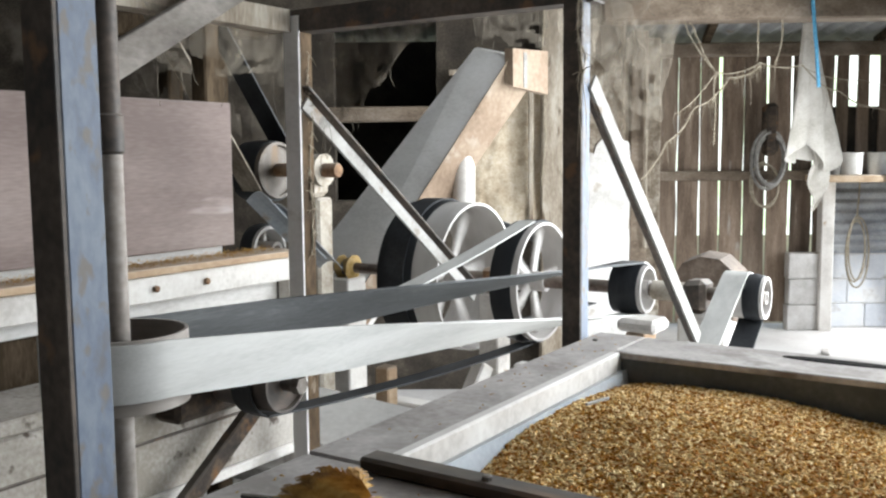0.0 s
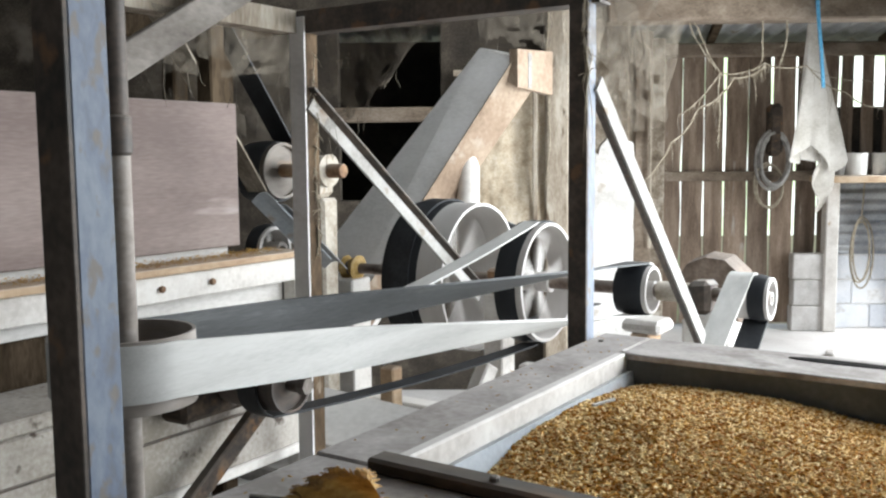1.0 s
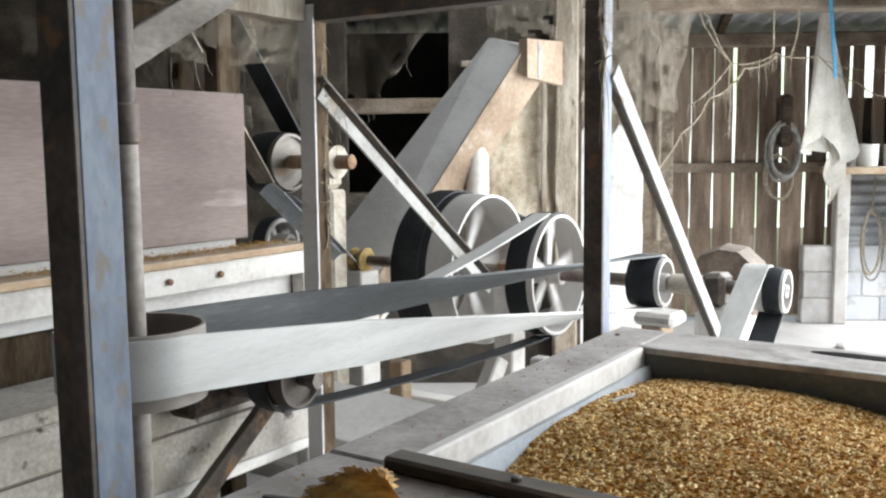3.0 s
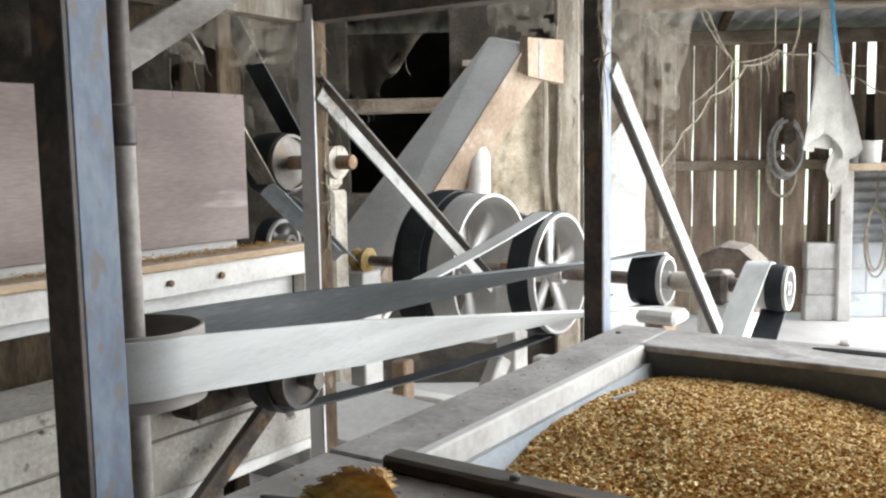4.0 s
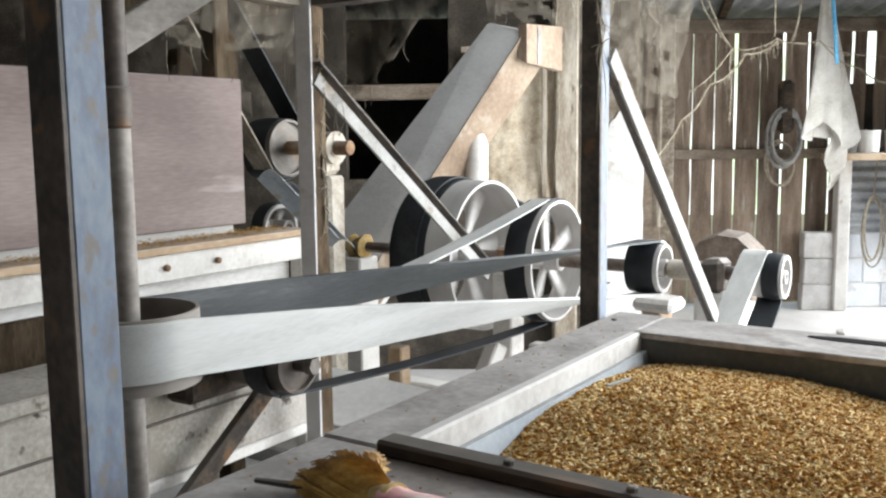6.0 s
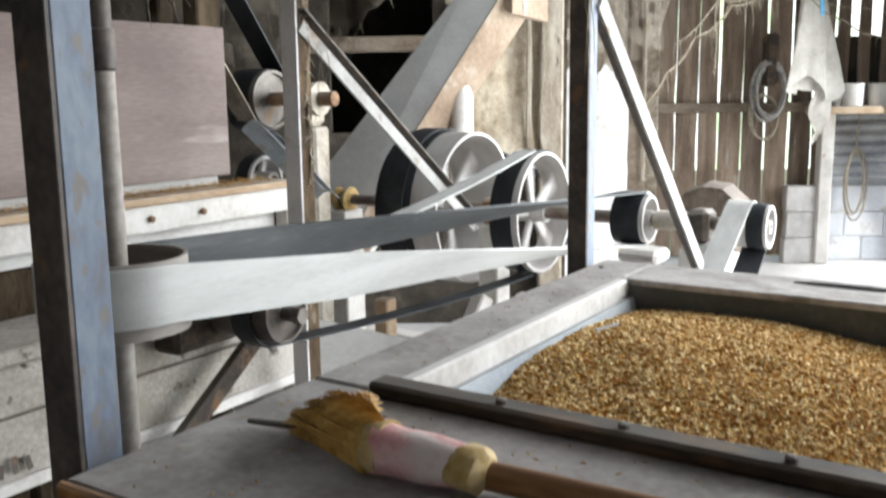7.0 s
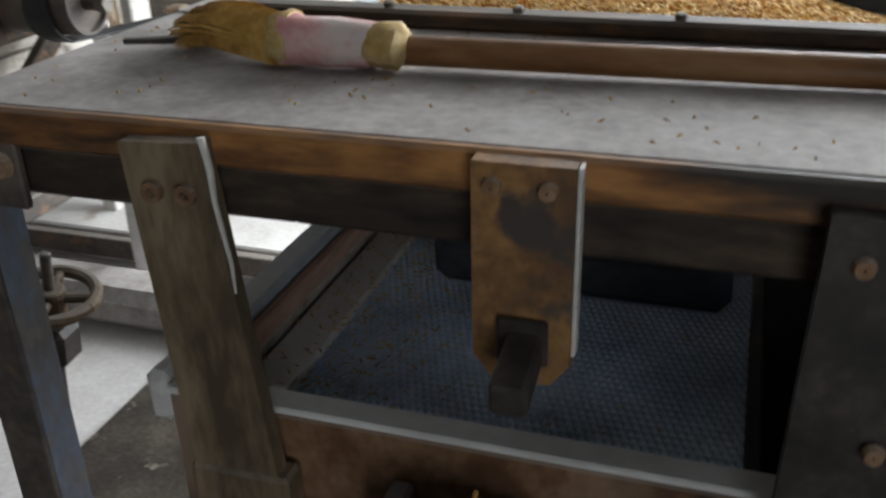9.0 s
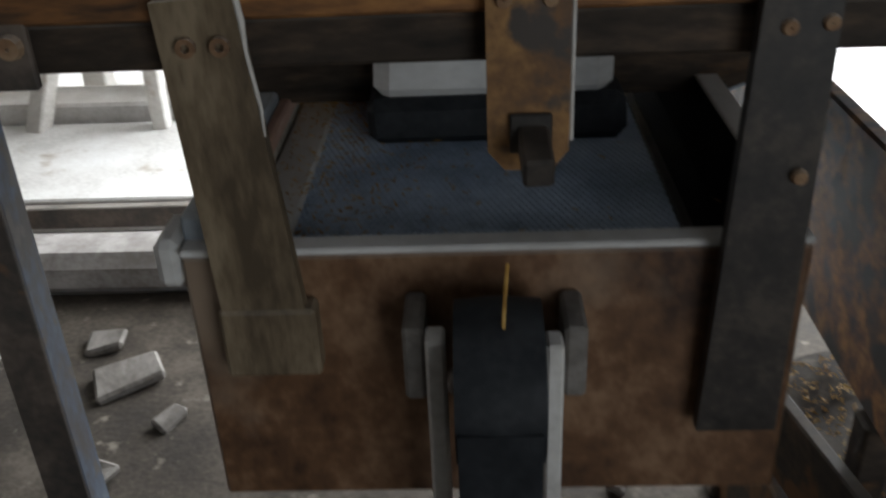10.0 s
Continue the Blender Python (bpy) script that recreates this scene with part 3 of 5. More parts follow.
part("rail", box(FX0, FX1, FY1 - 0.06, FY1 - 0.01, 0.895, TOP - 0.035, 0.004), M_DARKWOOD, table)

# the grain
def heap_z(x, y):
    a = abs(x + 0.49) / (0.56 if x > -0.49 else 0.42)
    b = abs(y - 1.32) / (0.62 if y > 1.32 else 0.52)
    z = TOP - 0.021 - 0.08 * a ** 1.65 - 0.08 * b ** 1.65 + 0.007 * noise.noise(Vector((x * 7, y * 7, 0))) + 0.003 * noise.noise(Vector((x * 19, y * 19, 5)))
    return max(z, TOP - 0.16)


def grain_mesh(bm_count):
    rs = np.random.RandomState(3)
    xs = rs.uniform(hx0 + 0.01, hx1 - 0.01, bm_count)
    ys = rs.uniform(hy0 + 0.01, hy1 - 0.01, bm_count)
    base = np.array([(-1, 0, 0), (0, -.36, -.1), (0, .1, -.36), (0, .36, .1), (0, -.1, .36), (1, 0, 0)]) * 0.0050
    quads = np.array([(0, 1, 2), (0, 2, 3), (0, 3, 4), (0, 4, 1), (5, 2, 1), (5, 3, 2), (5, 4, 3), (5, 1, 4)])
    verts, faces = [], []
    n = 0
    for x, y in zip(xs, ys):
        z = heap_z(x, y)
        a, tilt = rs.uniform(0, 6.28), rs.uniform(-0.6, 0.6)
        ca, sa, ct, st = math.cos(a), math.sin(a), math.cos(tilt), math.sin(tilt)
        rot = np.array([(ca * ct, -sa, ca * st), (sa * ct, ca, sa * st), (-st, 0, ct)])
        verts.append(base * rs.uniform(0.8, 1.2) @ rot.T + (x, y, z + rs.uniform(-0.001, 0.003)))
        faces.append(quads + n)
        n += 6
    me = bpy.data.meshes.new("grain_heap")
    me.from_pydata(np.concatenate(verts).tolist(), [], np.concatenate(faces).tolist())
    return me


M_GRAINS = mat("loose_rice_husk", [(0.36, 0.15, 0.022), (0.72, 0.42, 0.10), (0.93, 0.76, 0.42)], 0.75, 40, fine=300, bump=0.0, spec=0.15)
_N, _L = M_GRAINS.node_tree.nodes, M_GRAINS.node_tree.links
_geo = _N.new("ShaderNodeNewGeometry")
_ramp = next(n for n in _N if n.type == "VALTORGB")
_L.new(_geo.outputs["Random Per Island"], _ramp.inputs[0])
heap = thing("grain_heap", "heap of golden-brown husked grain filling the hopper", "grain", kind="stuff")
bed = sheet(60, 40, lambda u, v: Vector((hx0 + 0.005 + u * (hx1 - hx0 - 0.01), hy0 + 0.005 + v * (hy1 - hy0 - 0.01), heap_z(hx0 + u * (hx1 - hx0), hy0 + v * (hy1 - hy0)))), 0)
part("bed", bed, M_GRAIN, heap, smooth=True)
me = grain_mesh(92000)
me.materials.append(M_GRAINS)
ob = new("grains", me)
ob.parent = heap
ob["kind"] = "stuff"


# ---- the steel frame ----
frame_thing = thing("machine_frame", "angle-iron machine frame, worn blue paint and dusty steel, shaded fronts painted dark", "frame")
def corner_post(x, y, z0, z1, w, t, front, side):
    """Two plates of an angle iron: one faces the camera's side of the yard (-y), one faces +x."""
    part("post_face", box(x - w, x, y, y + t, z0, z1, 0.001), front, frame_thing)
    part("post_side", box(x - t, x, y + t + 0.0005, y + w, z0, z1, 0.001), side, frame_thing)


# M_STEEL fronts: the shade on the -y faces is put into the colour
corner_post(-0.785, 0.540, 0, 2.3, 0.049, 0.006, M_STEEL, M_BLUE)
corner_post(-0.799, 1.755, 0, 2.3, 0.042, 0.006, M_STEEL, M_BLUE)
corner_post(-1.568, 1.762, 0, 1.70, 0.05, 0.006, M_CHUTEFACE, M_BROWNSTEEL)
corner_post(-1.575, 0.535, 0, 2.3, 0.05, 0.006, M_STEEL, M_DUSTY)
part("top_rail", angle_iron((-1.60, 1.77, 1.66), (-0.78, 1.77, 1.66), 0.055, 0.006), M_STEEL, frame_thing)
part("top_rail", angle_iron((-1.59, 0.54, 1.66), (-1.59, 1.76, 1.66), 0.055, 0.006), M_OLDPOST, frame_thing)
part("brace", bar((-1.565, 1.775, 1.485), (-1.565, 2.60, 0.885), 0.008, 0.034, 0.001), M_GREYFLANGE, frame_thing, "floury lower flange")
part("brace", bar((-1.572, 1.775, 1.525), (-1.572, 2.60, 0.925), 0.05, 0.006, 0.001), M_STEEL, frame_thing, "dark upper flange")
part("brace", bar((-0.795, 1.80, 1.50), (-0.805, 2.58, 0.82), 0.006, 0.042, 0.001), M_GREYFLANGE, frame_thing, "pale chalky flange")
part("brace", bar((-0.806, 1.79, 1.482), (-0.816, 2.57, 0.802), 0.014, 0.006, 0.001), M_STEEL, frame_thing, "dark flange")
part("cross_board", bar((-1.545, 1.12, 1.495), (-1.545, 1.62, 1.785), 0.02, 0.068), M_GREYWOOD, frame_thing, "dusty grey diagonal board")


# ---- shafts, pulleys, belts ----
SY, SZ = 2.9, 0.905


def pulley(name, label, m, r, x0, x1, spokes=5, lag=None, hub=0.035, rim=0.012, iron=None):
    """A belt pulley that turns about its own x axis."""
    t = thing(name, label, "pulley", m)
    xm = (x0 + x1) / 2
    part("rim", lathe([(x0, r - 0.002), (xm, r), (x1, r - 0.002), (x1, r - rim), (x0, r - rim)], "X", 64), iron or M_PULLEY, t, smooth=True)
    part("hub", lathe([(xm - 0.05, 0.014), (xm - 0.05, hub), (xm + 0.06, hub), (xm + 0.06, 0.014)], "X", 24), iron or M_PULLEY, t, smooth=True)
    if iron:
        part("disc", lathe([(x1 - 0.022, 0.014), (x1 - 0.022, r - rim + 0.001), (x1 - 0.012, r - rim + 0.001), (x1 - 0.012, hub + 0.02), (x1 - 0.004, hub), (x1 - 0.004, 0.014)], "X", 48), iron, t, "dished iron disc", smooth=True)
        spokes = 0
    for k in range(spokes):
        a = 2 * math.pi * k / spokes
        p0 = Vector((xm, (hub - 0.005) * math.cos(a), (hub - 0.005) * math.sin(a)))
        p1 = Vector((xm, (r - rim + 0.002) * math.cos(a), (r - rim + 0.002) * math.sin(a)))
        part("spoke", bar(p0, p1, 0.016, 0.034 if r > 0.15 else 0.02, 0.004), M_PULLEY, t)
    if lag:
        a0, a1 = lag
        part("lagging", lathe([(a0, r + 0.001), ((a0 + a1) / 2, r + 0.006), (a1, r + 0.001), (a1, r - 0.001), (a0, r - 0.001)], "X", 64), M_BLACKBELT, t, "black rubber lagging", smooth=True)
    return t


shaft = thing("line_shaft", "long oily steel line shaft on wooden blocks", "shaft", pose(0, SY, SZ))
part("rod", rod((-2.55, 0, 0), (-0.70, 0, 0), 0.022), M_SHAFT, shaft, smooth=True)
part("sleeve", rod((-1.06, 0, 0), (-0.90, 0, 0), 0.032), M_DUSTY, shaft, smooth=True)
P1 = pulley("flat_belt_pulley", "large spoked iron pulley with a black belt track", pose(-1.86, SY, SZ), 0.275, -0.13, 0.125, 6, (-0.13, 0.02))
P2 = pulley("flat_belt_pulley", "spoked iron pulley with a black belt on its rim", pose(-1.51, SY, SZ), 0.212, -0.052, 0.053, 5, (-0.05, 0.03))
P3 = pulley("flat_belt_pulley", "small black rubber-lagged pulley", pose(-1.13, SY, SZ), 0.081, -0.055, 0.055, 4, (-0.055, 0.04), 0.03)
P4 = pulley("flat_belt_pulley", "small black pulley at the shaft's end", pose(-0.755, SY, SZ), 0.068, -0.06, 0.06, 4, (0.0, 0.05), 0.02)
P5 = pulley("flat_belt_pulley", "dusty pulley of the upper countershaft", pose(-2.29, 2.4, 1.305), 0.10, -0.085, 0.05, 5, (-0.085, 0.03), 0.03, 0.012, M_BRUSHED)
P6 = pulley("flat_belt_pulley", "small dark pulley under the wide belt", pose(-1.50, 1.54, 0.835), 0.07, -0.11, 0.07, 4, None, 0.025, 0.008, M_STEEL)
TURNING = [(P1, 830), (P2, 830), (P3, 830), (P4, 830), (P5, 860), (P6, 860)]

idler = thing("idler_shaft", "dark iron stub shaft in a greasy bearing block", "shaft", pose(-1.5, 1.54, 0.835))
part("rod", rod((-0.24, 0, 0), (0.10, 0, 0), 0.018), M_STEEL, idler, smooth=True)
part("nut", lathe([(0.098, 0.001), (0.098, 0.022), (0.118, 0.020), (0.118, 0.001)], "X", 6), M_BRUSHED, idler)
part("bearing_block", wobble(box(-0.20, -0.12, -0.16, 0.08, -0.09, 0.06, 0.012), 0.005, 12), M_DARKWOOD, idler)

VX, VY = -1.109, 0.845
spindle = thing("vertical_spindle", "upright dusty iron spindle carrying a belt drum", "spindle", pose(VX, VY, 0))
part("pipe", rod((0, 0, 0.2), (0, 0, 1.38), 0.017), M_PIPE, spindle, smooth=True)
part("upper_pipe", rod((0, 0, 1.381), (0, 0, 2.2), 0.0175), M_STEEL, spindle, "dark upper pipe", smooth=True)
part("drum", lathe([(1.000, 0.098), (1.052, 0.100), (1.104, 0.098), (1.104, 0.093), (1.000, 0.093)], "Z", 56), M_PIPE, spindle, "worn pale steel drum", smooth=True)
part("drum_web", lathe([(1.02, 0.015), (1.02, 0.091), (1.032, 0.091), (1.032, 0.015)], "Z", 48), M_BROWNSTEEL, spindle)
part("coupling", lathe([(1.355, 0.016), (1.36, 0.0205), (1.41, 0.0205), (1.415, 0.016)], "Z", 24), M_STEEL, spindle, smooth=True)


def lerp(a, b, u):
    return Vector(a) * (1 - u) + Vector(b) * u


def twist(u):
    """How far a quarter-turn belt has turned at the share u of its run: fast at first, then slowly."""
    return max(0.0, (u - 0.2) / 0.8) ** 0.6 * math.pi / 2


def strand(p0, s0, p1, s1, width, thick=0.006, sag=0.0, n=56):
    """A run of belt; where its two ends lie crosswise it makes a quarter turn."""
    pts, sides = [], []
    for i in range(n + 1):
        u = i / n
        p = lerp(p0, p1, u)
        p.z -= sag * 4 * u * (1 - u)
        w = twist(u)
        pts.append(p)
        sides.append(Vector(s0).normalized() * math.cos(w) + Vector(s1).normalized() * math.sin(w) if Vector(s0).dot(Vector(s1)) < 0.5 else Vector(s0))
    return ribbon(pts, sides, width, thick)


def wrap(c, r, a0, a1, axis, width, thick=0.006, n=40):
    """A belt round a pulley from angle a0 to a1 (degrees)."""
    pts = []
    for i in range(n + 1):
        a = radians(a0 + (a1 - a0) * i / n)
        if axis == "Z":
            pts.append(Vector(c) + Vector((r * math.cos(a), r * math.sin(a), 0)))
        else:
            pts.append(Vector(c) + Vector((0, r * math.cos(a), r * math.sin(a))))
    side = (0, 0, 1) if axis == "Z" else (1, 0, 0)
    return ribbon(pts, [side] * (n + 1), width, thick)


BW, BR, BZ = 0.080, 0.1045, 1.060     # belt width, radius and height on the drum
wide_belt = thing("wide_drive_belt", "wide quarter-turn flat belt, dark outside and floury white", "belt")
part("far_strand", strand((VX - BR, VY, BZ), (0, 0, 1), (-1.13, SY, SZ + 0.088), (1, 0, 0), BW), M_GREYBELT, wide_belt, "dark grey inner face of the belt", smooth=True)
def near_run():
    pts = [Vector((VX + BR * math.cos(radians(q)), VY + BR * math.sin(radians(q)), BZ)) for q in range(-180, 0, 5)]
    sides = [Vector((0, 0, 1))] * len(pts)
    p0, p1 = Vector((VX + BR, VY, BZ)), Vector((-1.13, SY, SZ - 0.088))
    for k in range(57):
        u = k / 56
        p = lerp(p0, p1, u)
        w = twist(u)
        pts.append(p)
        sides.append(Vector((math.sin(w), 0, math.cos(w))))
    return ribbon(pts, sides, BW, 0.006)


part("near_strand", near_run(), M_WHITEBELT, wide_belt, "floury white outer face of the belt", smooth=True)
part("pulley_wrap", wrap((-1.13, SY, SZ), 0.088, -90, 90, "X", BW), M_WHITEBELT, wide_belt, smooth=True)

fan_belt = thing("narrow_drive_belt", "narrow dusty belt from the line shaft to a small pulley", "belt")
top_strand = part("top_strand", strand((-1.50, SY - 0.05, SZ + 0.216), (1, 0, 0), (-1.50, 1.57, 0.905), (1, 0, 0), 0.06, 0.005, 0.02), M_WHITEBELT, fan_belt, "floury upper strand", smooth=True)
part("bottom_strand", strand((-1.50, SY - 0.06, SZ - 0.214), (1, 0, 0), (-1.50, 1.52, 0.755), (1, 0, 0), 0.06, 0.005, 0.015), M_BLACKBELT, fan_belt, smooth=True)
part("large_wrap", wrap((-1.50, SY, SZ), 0.2155, -100, 104, "X", 0.06, 0.005), M_BLACKBELT, fan_belt, smooth=True)
part("small_wrap", wrap((-1.50, 1.54, 0.83), 0.075, 80, 250, "X", 0.06, 0.005), M_BLACKBELT, fan_belt, smooth=True)

motor_belt = thing("motor_drive_belt", "dark belt running down behind the hopper table", "belt")
part("top_strand", strand((-0.785, SY - 0.04, SZ + 0.066), (1, 0, 0), (-0.785, 2.16, 0.55), (1, 0, 0), 0.075), M_WHITEBELT, motor_belt, "floury upper strand", smooth=True)
part("bottom_strand", strand((-0.745, SY + 0.02, SZ - 0.066), (1, 0, 0), (-0.745, 2.28, 0.43), (1, 0, 0), 0.075), M_BLACKBELT, motor_belt, smooth=True)
part("wrap", wrap((-0.785, SY, SZ), 0.075, -60, 125, "X", 0.075), M_WHITEBELT, motor_belt, smooth=True)

back_belt = thing("rear_drive_belt", "black belt from the large pulley towards the engine", "belt")
part("top_strand", strand((-1.91, SY + 0.05, SZ + 0.28), (1, 0, 0), (-1.91, 3.9, 0.92), (1, 0, 0), 0.085), M_BLACKBELT, back_belt, smooth=True)
part("bottom_strand", strand((-1.91, SY + 0.05, SZ - 0.28), (1, 0, 0), (-1.91, 4.3, 0.60), (1, 0, 0), 0.085), M_BLACKBELT, back_belt, smooth=True)
part("wrap", wrap((-1.91, SY, SZ), 0.284, 80, 280, "X", 0.085), M_BLACKBELT, back_belt, smooth=True)

upper_belt = thing("upper_drive_belt", "black belt climbing steeply to the roof shaft", "belt")
part("front_strand", strand((-2.29, 2.475, 1.385), (1, 0, 0), (-2.29, 1.86, 2.20), (1, 0, 0), 0.09), M_BLACKBELT, upper_belt, smooth=True)
part("rear_strand", strand((-2.29, 2.32, 1.235), (1, 0, 0), (-2.29, 1.72, 2.07), (1, 0, 0), 0.09), M_OLDPOST, upper_belt, "dust-caked inner face of the belt", smooth=True)
part("wrap", wrap((-2.315, 2.4, 1.305), 0.106, -140, 50, "X", 0.115), M_BLACKBELT, upper_belt, smooth=True)

# ---- cabinet on the left ----
cab = thing("mill_cabinet", "dusty wooden mill cabinet with a pinkish plywood panel", "cabinet")
part("panel", box(-1.975, -1.95, 0.55, 1.90, 1.10, 1.505), M_PLY, cab, "pinkish plywood panel")
part("body", box(-2.5, -1.98, 0.55, 1.88, 0.88, 1.49), M_PALEPLY, cab)
for lx in (-2.47, -2.01):
    for ly in (0.60, 1.20):
        part("leg", box(lx - 0.03, lx + 0.03, ly - 0.03, ly + 0.03, 0.0, 0.879, 0.004), M_DARKTIMBER, cab)
part("ledge", box(-1.976, -1.86, 0.55, 2.07, 1.055, 1.075), M_TANWOOD, cab, "ledge strewn with husks")
part("rail", box(-1.91, -1.88, 0.55, 2.07, 0.985, 1.054), M_WHITEWOOD, cab, "whitened rail with bolts")
part("lower_panel", box(-1.975, -1.93, 1.32, 2.05, 0.62, 0.984), M_PALEPLY, cab)
# no real opening: a dark board paints the shade under the rail
part("recess", box(-1.979, -1.965, 0.55, 1.318, 0.80, 0.944), M_DARKTIMBER, cab, "dark panel painting the shade of the gap under the rail")
for y in (1.55, 1.72):
    part("bolt", rod((-1.881, y, 1.02), (-1.868, y, 1.02), 0.009, 8), M_RUST, cab)

# ---- elevator chute ----
def slab_between(q0, q1):
    """A duct between two four-cornered ends."""
    b = bmesh.new()
    r0, r1 = [b.verts.new(p) for p in q0], [b.verts.new(p) for p in q1]
    for i in range(4):
        b.faces.new((r0[i], r0[(i + 1) % 4], r1[(i + 1) % 4], r1[i]))
    b.faces.new(r0)
    b.faces.new(r1)
    return b


chute = thing("grain_chute", "slanting wooden grain chute, floury grey with tan end", "chute")
part("duct", slab_between([(-2.10, 3.5, 1.815), (-1.925, 3.5, 1.765), (-1.925, 3.515, 1.765), (-2.10, 3.515, 1.815)],
                          [(-3.02, 2.92, 0.45), (-2.58, 2.92, 0.45), (-2.58, 2.935, 0.45), (-3.02, 2.935, 0.45)]), M_CHUTEFACE, chute)
part("underside", slab_between([(-1.921, 3.497, 1.768), (-1.903, 3.68, 1.68), (-1.92, 3.68, 1.70), (-1.945, 3.517, 1.78)],
                               [(-2.576, 2.917, 0.45), (-2.53, 3.07, 0.45), (-2.55, 3.07, 0.45), (-2.60, 2.937, 0.45)]), M_CHUTEWOOD, chute, "dusty tan side board")
part("lid", slab_between([(-2.10, 3.517, 1.82), (-1.93, 3.517, 1.77), (-1.92, 3.76, 1.77), (-2.10, 3.76, 1.82)],
                         [(-3.02, 2.94, 0.46), (-2.60, 2.94, 0.46), (-2.54, 3.16, 0.46), (-3.02, 3.16, 0.46)]), M_PALEPLY, chute)
part("end_block", slab_between([(-1.945, 3.49, 1.80), (-1.905, 3.49, 1.80), (-1.905, 3.49, 1.64), (-1.945, 3.49, 1.66)],
                               [(-1.92, 3.77, 1.81), (-1.88, 3.77, 1.81), (-1.88, 3.77, 1.62), (-1.92, 3.77, 1.62)]), M_CHUTEWOOD, chute, "tan wooden end block")
part("strap", box(-1.904, -1.895, 3.57, 3.605, 1.64, 1.79, 0.001), M_CABLE, chute, "zinc strap")


# ---- glowing backdrop for the bright distance behind the plank wall ----
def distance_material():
    m = bpy.data.materials.new("glowing_distance")
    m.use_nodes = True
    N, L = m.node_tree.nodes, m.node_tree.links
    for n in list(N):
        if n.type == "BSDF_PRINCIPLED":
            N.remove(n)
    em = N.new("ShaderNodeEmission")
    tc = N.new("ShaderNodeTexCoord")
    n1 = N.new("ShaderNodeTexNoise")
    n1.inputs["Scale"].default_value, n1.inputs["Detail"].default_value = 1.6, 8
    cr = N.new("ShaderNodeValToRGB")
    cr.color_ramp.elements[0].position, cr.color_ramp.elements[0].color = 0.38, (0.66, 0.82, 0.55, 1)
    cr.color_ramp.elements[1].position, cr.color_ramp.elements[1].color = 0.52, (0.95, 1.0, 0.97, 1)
    # emission stands in for daylight on the distance
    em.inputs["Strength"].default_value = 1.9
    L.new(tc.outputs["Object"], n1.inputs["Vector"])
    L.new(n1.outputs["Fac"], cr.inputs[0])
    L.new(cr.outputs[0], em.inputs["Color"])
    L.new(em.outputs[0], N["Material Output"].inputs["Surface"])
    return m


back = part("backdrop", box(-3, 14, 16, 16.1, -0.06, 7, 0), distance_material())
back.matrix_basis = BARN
tagged(back, "glowing backdrop for hedge and sky beyond the planks", "backdrop", kind="structure")


# ---- the shaking sieve under the table ----
shaker = thing("shaking_sieve", "brown wooden shaking sieve box with dark ribbed screen", "sieve")
part("front_panel", box(-0.61, 0.012, 0.525, 0.548, 0.385, 0.700, 0.004), M_SHAKER, shaker, "stained brown front board")
part("front_lip", box(-0.61, 0.012, 0.523, 0.552, 0.7005, 0.708, 0.002), M_PALEPLY, shaker, "flour-whitened top edge")
part("side_wall", box(-0.612, -0.578, 0.549, 1.55, 0.56, 0.735, 0.004), M_GALV, shaker, "grey side board")
part("lining_board", box(-0.577, -0.566, 0.549, 1.55, 0.56, 0.700, 0.003), M_DUSTY, shaker, "dusty grey lining board")
part("inner_board", box(-0.577, -0.562, 0.549, 1.55, 0.7005, 0.724, 0.003), M_PINKWOOD, shaker, "pinkish raw inner board")
# shadow along the right of the screen, painted as black board and tray
part("side_wall", box(-0.020, 0.006, 0.549, 1.55, 0.56, 0.735, 0.004), M_SHADEBLACK, shaker, "side board with its shadow painted black")
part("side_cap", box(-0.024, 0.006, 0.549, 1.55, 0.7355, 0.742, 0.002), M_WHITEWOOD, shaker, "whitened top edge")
part("tray", box(-0.561, -0.0205, 0.549, 1.55, 0.60, 0.628, 0.002), M_SHADEBLACK, shaker)


def dimples(x0, x1, y0, y1, z0, z1, px, py):
    """A pressed screen: rows of small ridges, every other row shifted by half a pitch."""
    nx, ny = int((x1 - x0) / px), int((y1 - y0) / py)
    vs, fs = [], []
    for j in range(ny):
        ya, yb = y0 + j * py, y0 + (j + 1) * py
        z = z0 + (z1 - z0) * j / ny
        for i in range(nx):
            a = x0 + (i + 0.5 * (j % 2)) * px
            k = len(vs)
            vs += [(a, ya, z), (a + px, ya, z), (a + px, yb, z), (a, yb, z), (a + px * 0.5, ya + py * 0.35, z + 0.0030), (a + px * 0.5, ya + py * 0.75, z + 0.0020)]
            fs += [(k, k + 1, k + 4), (k + 1, k + 2, k + 5, k + 4), (k + 2, k + 3, k + 5), (k + 3, k, k + 4, k + 5)]
    me = bpy.data.meshes.new("screen_ribs")
    me.from_pydata(vs, [], fs)
    return me


me = dimples(-0.515, -0.10, 0.553, 1.5, 0.682, 0.688, 0.0078, 0.0098)
me.materials.append(M_SIEVE)
ob = new("screen_ribs", me)
ob.parent = shaker
tagged(ob, "fine dark dimpled steel screen", kind="stuff")
part("screen_edge", box(-0.101, -0.088, 0.553, 1.5, 0.630, 0.688, 0.002), M_IRON, shaker)
# black bed paints the dark below the ridges
part("screen_bed", box(-0.514, -0.102, 0.553, 1.5, 0.63, 0.6795, 0.0), M_SHADEBLACK, shaker)
part("screen_border", box(-0.561, -0.511, 0.553, 1.5, 0.630, 0.6905, 0.003), M_PALEPLY, shaker, "dusty border board of the screen")
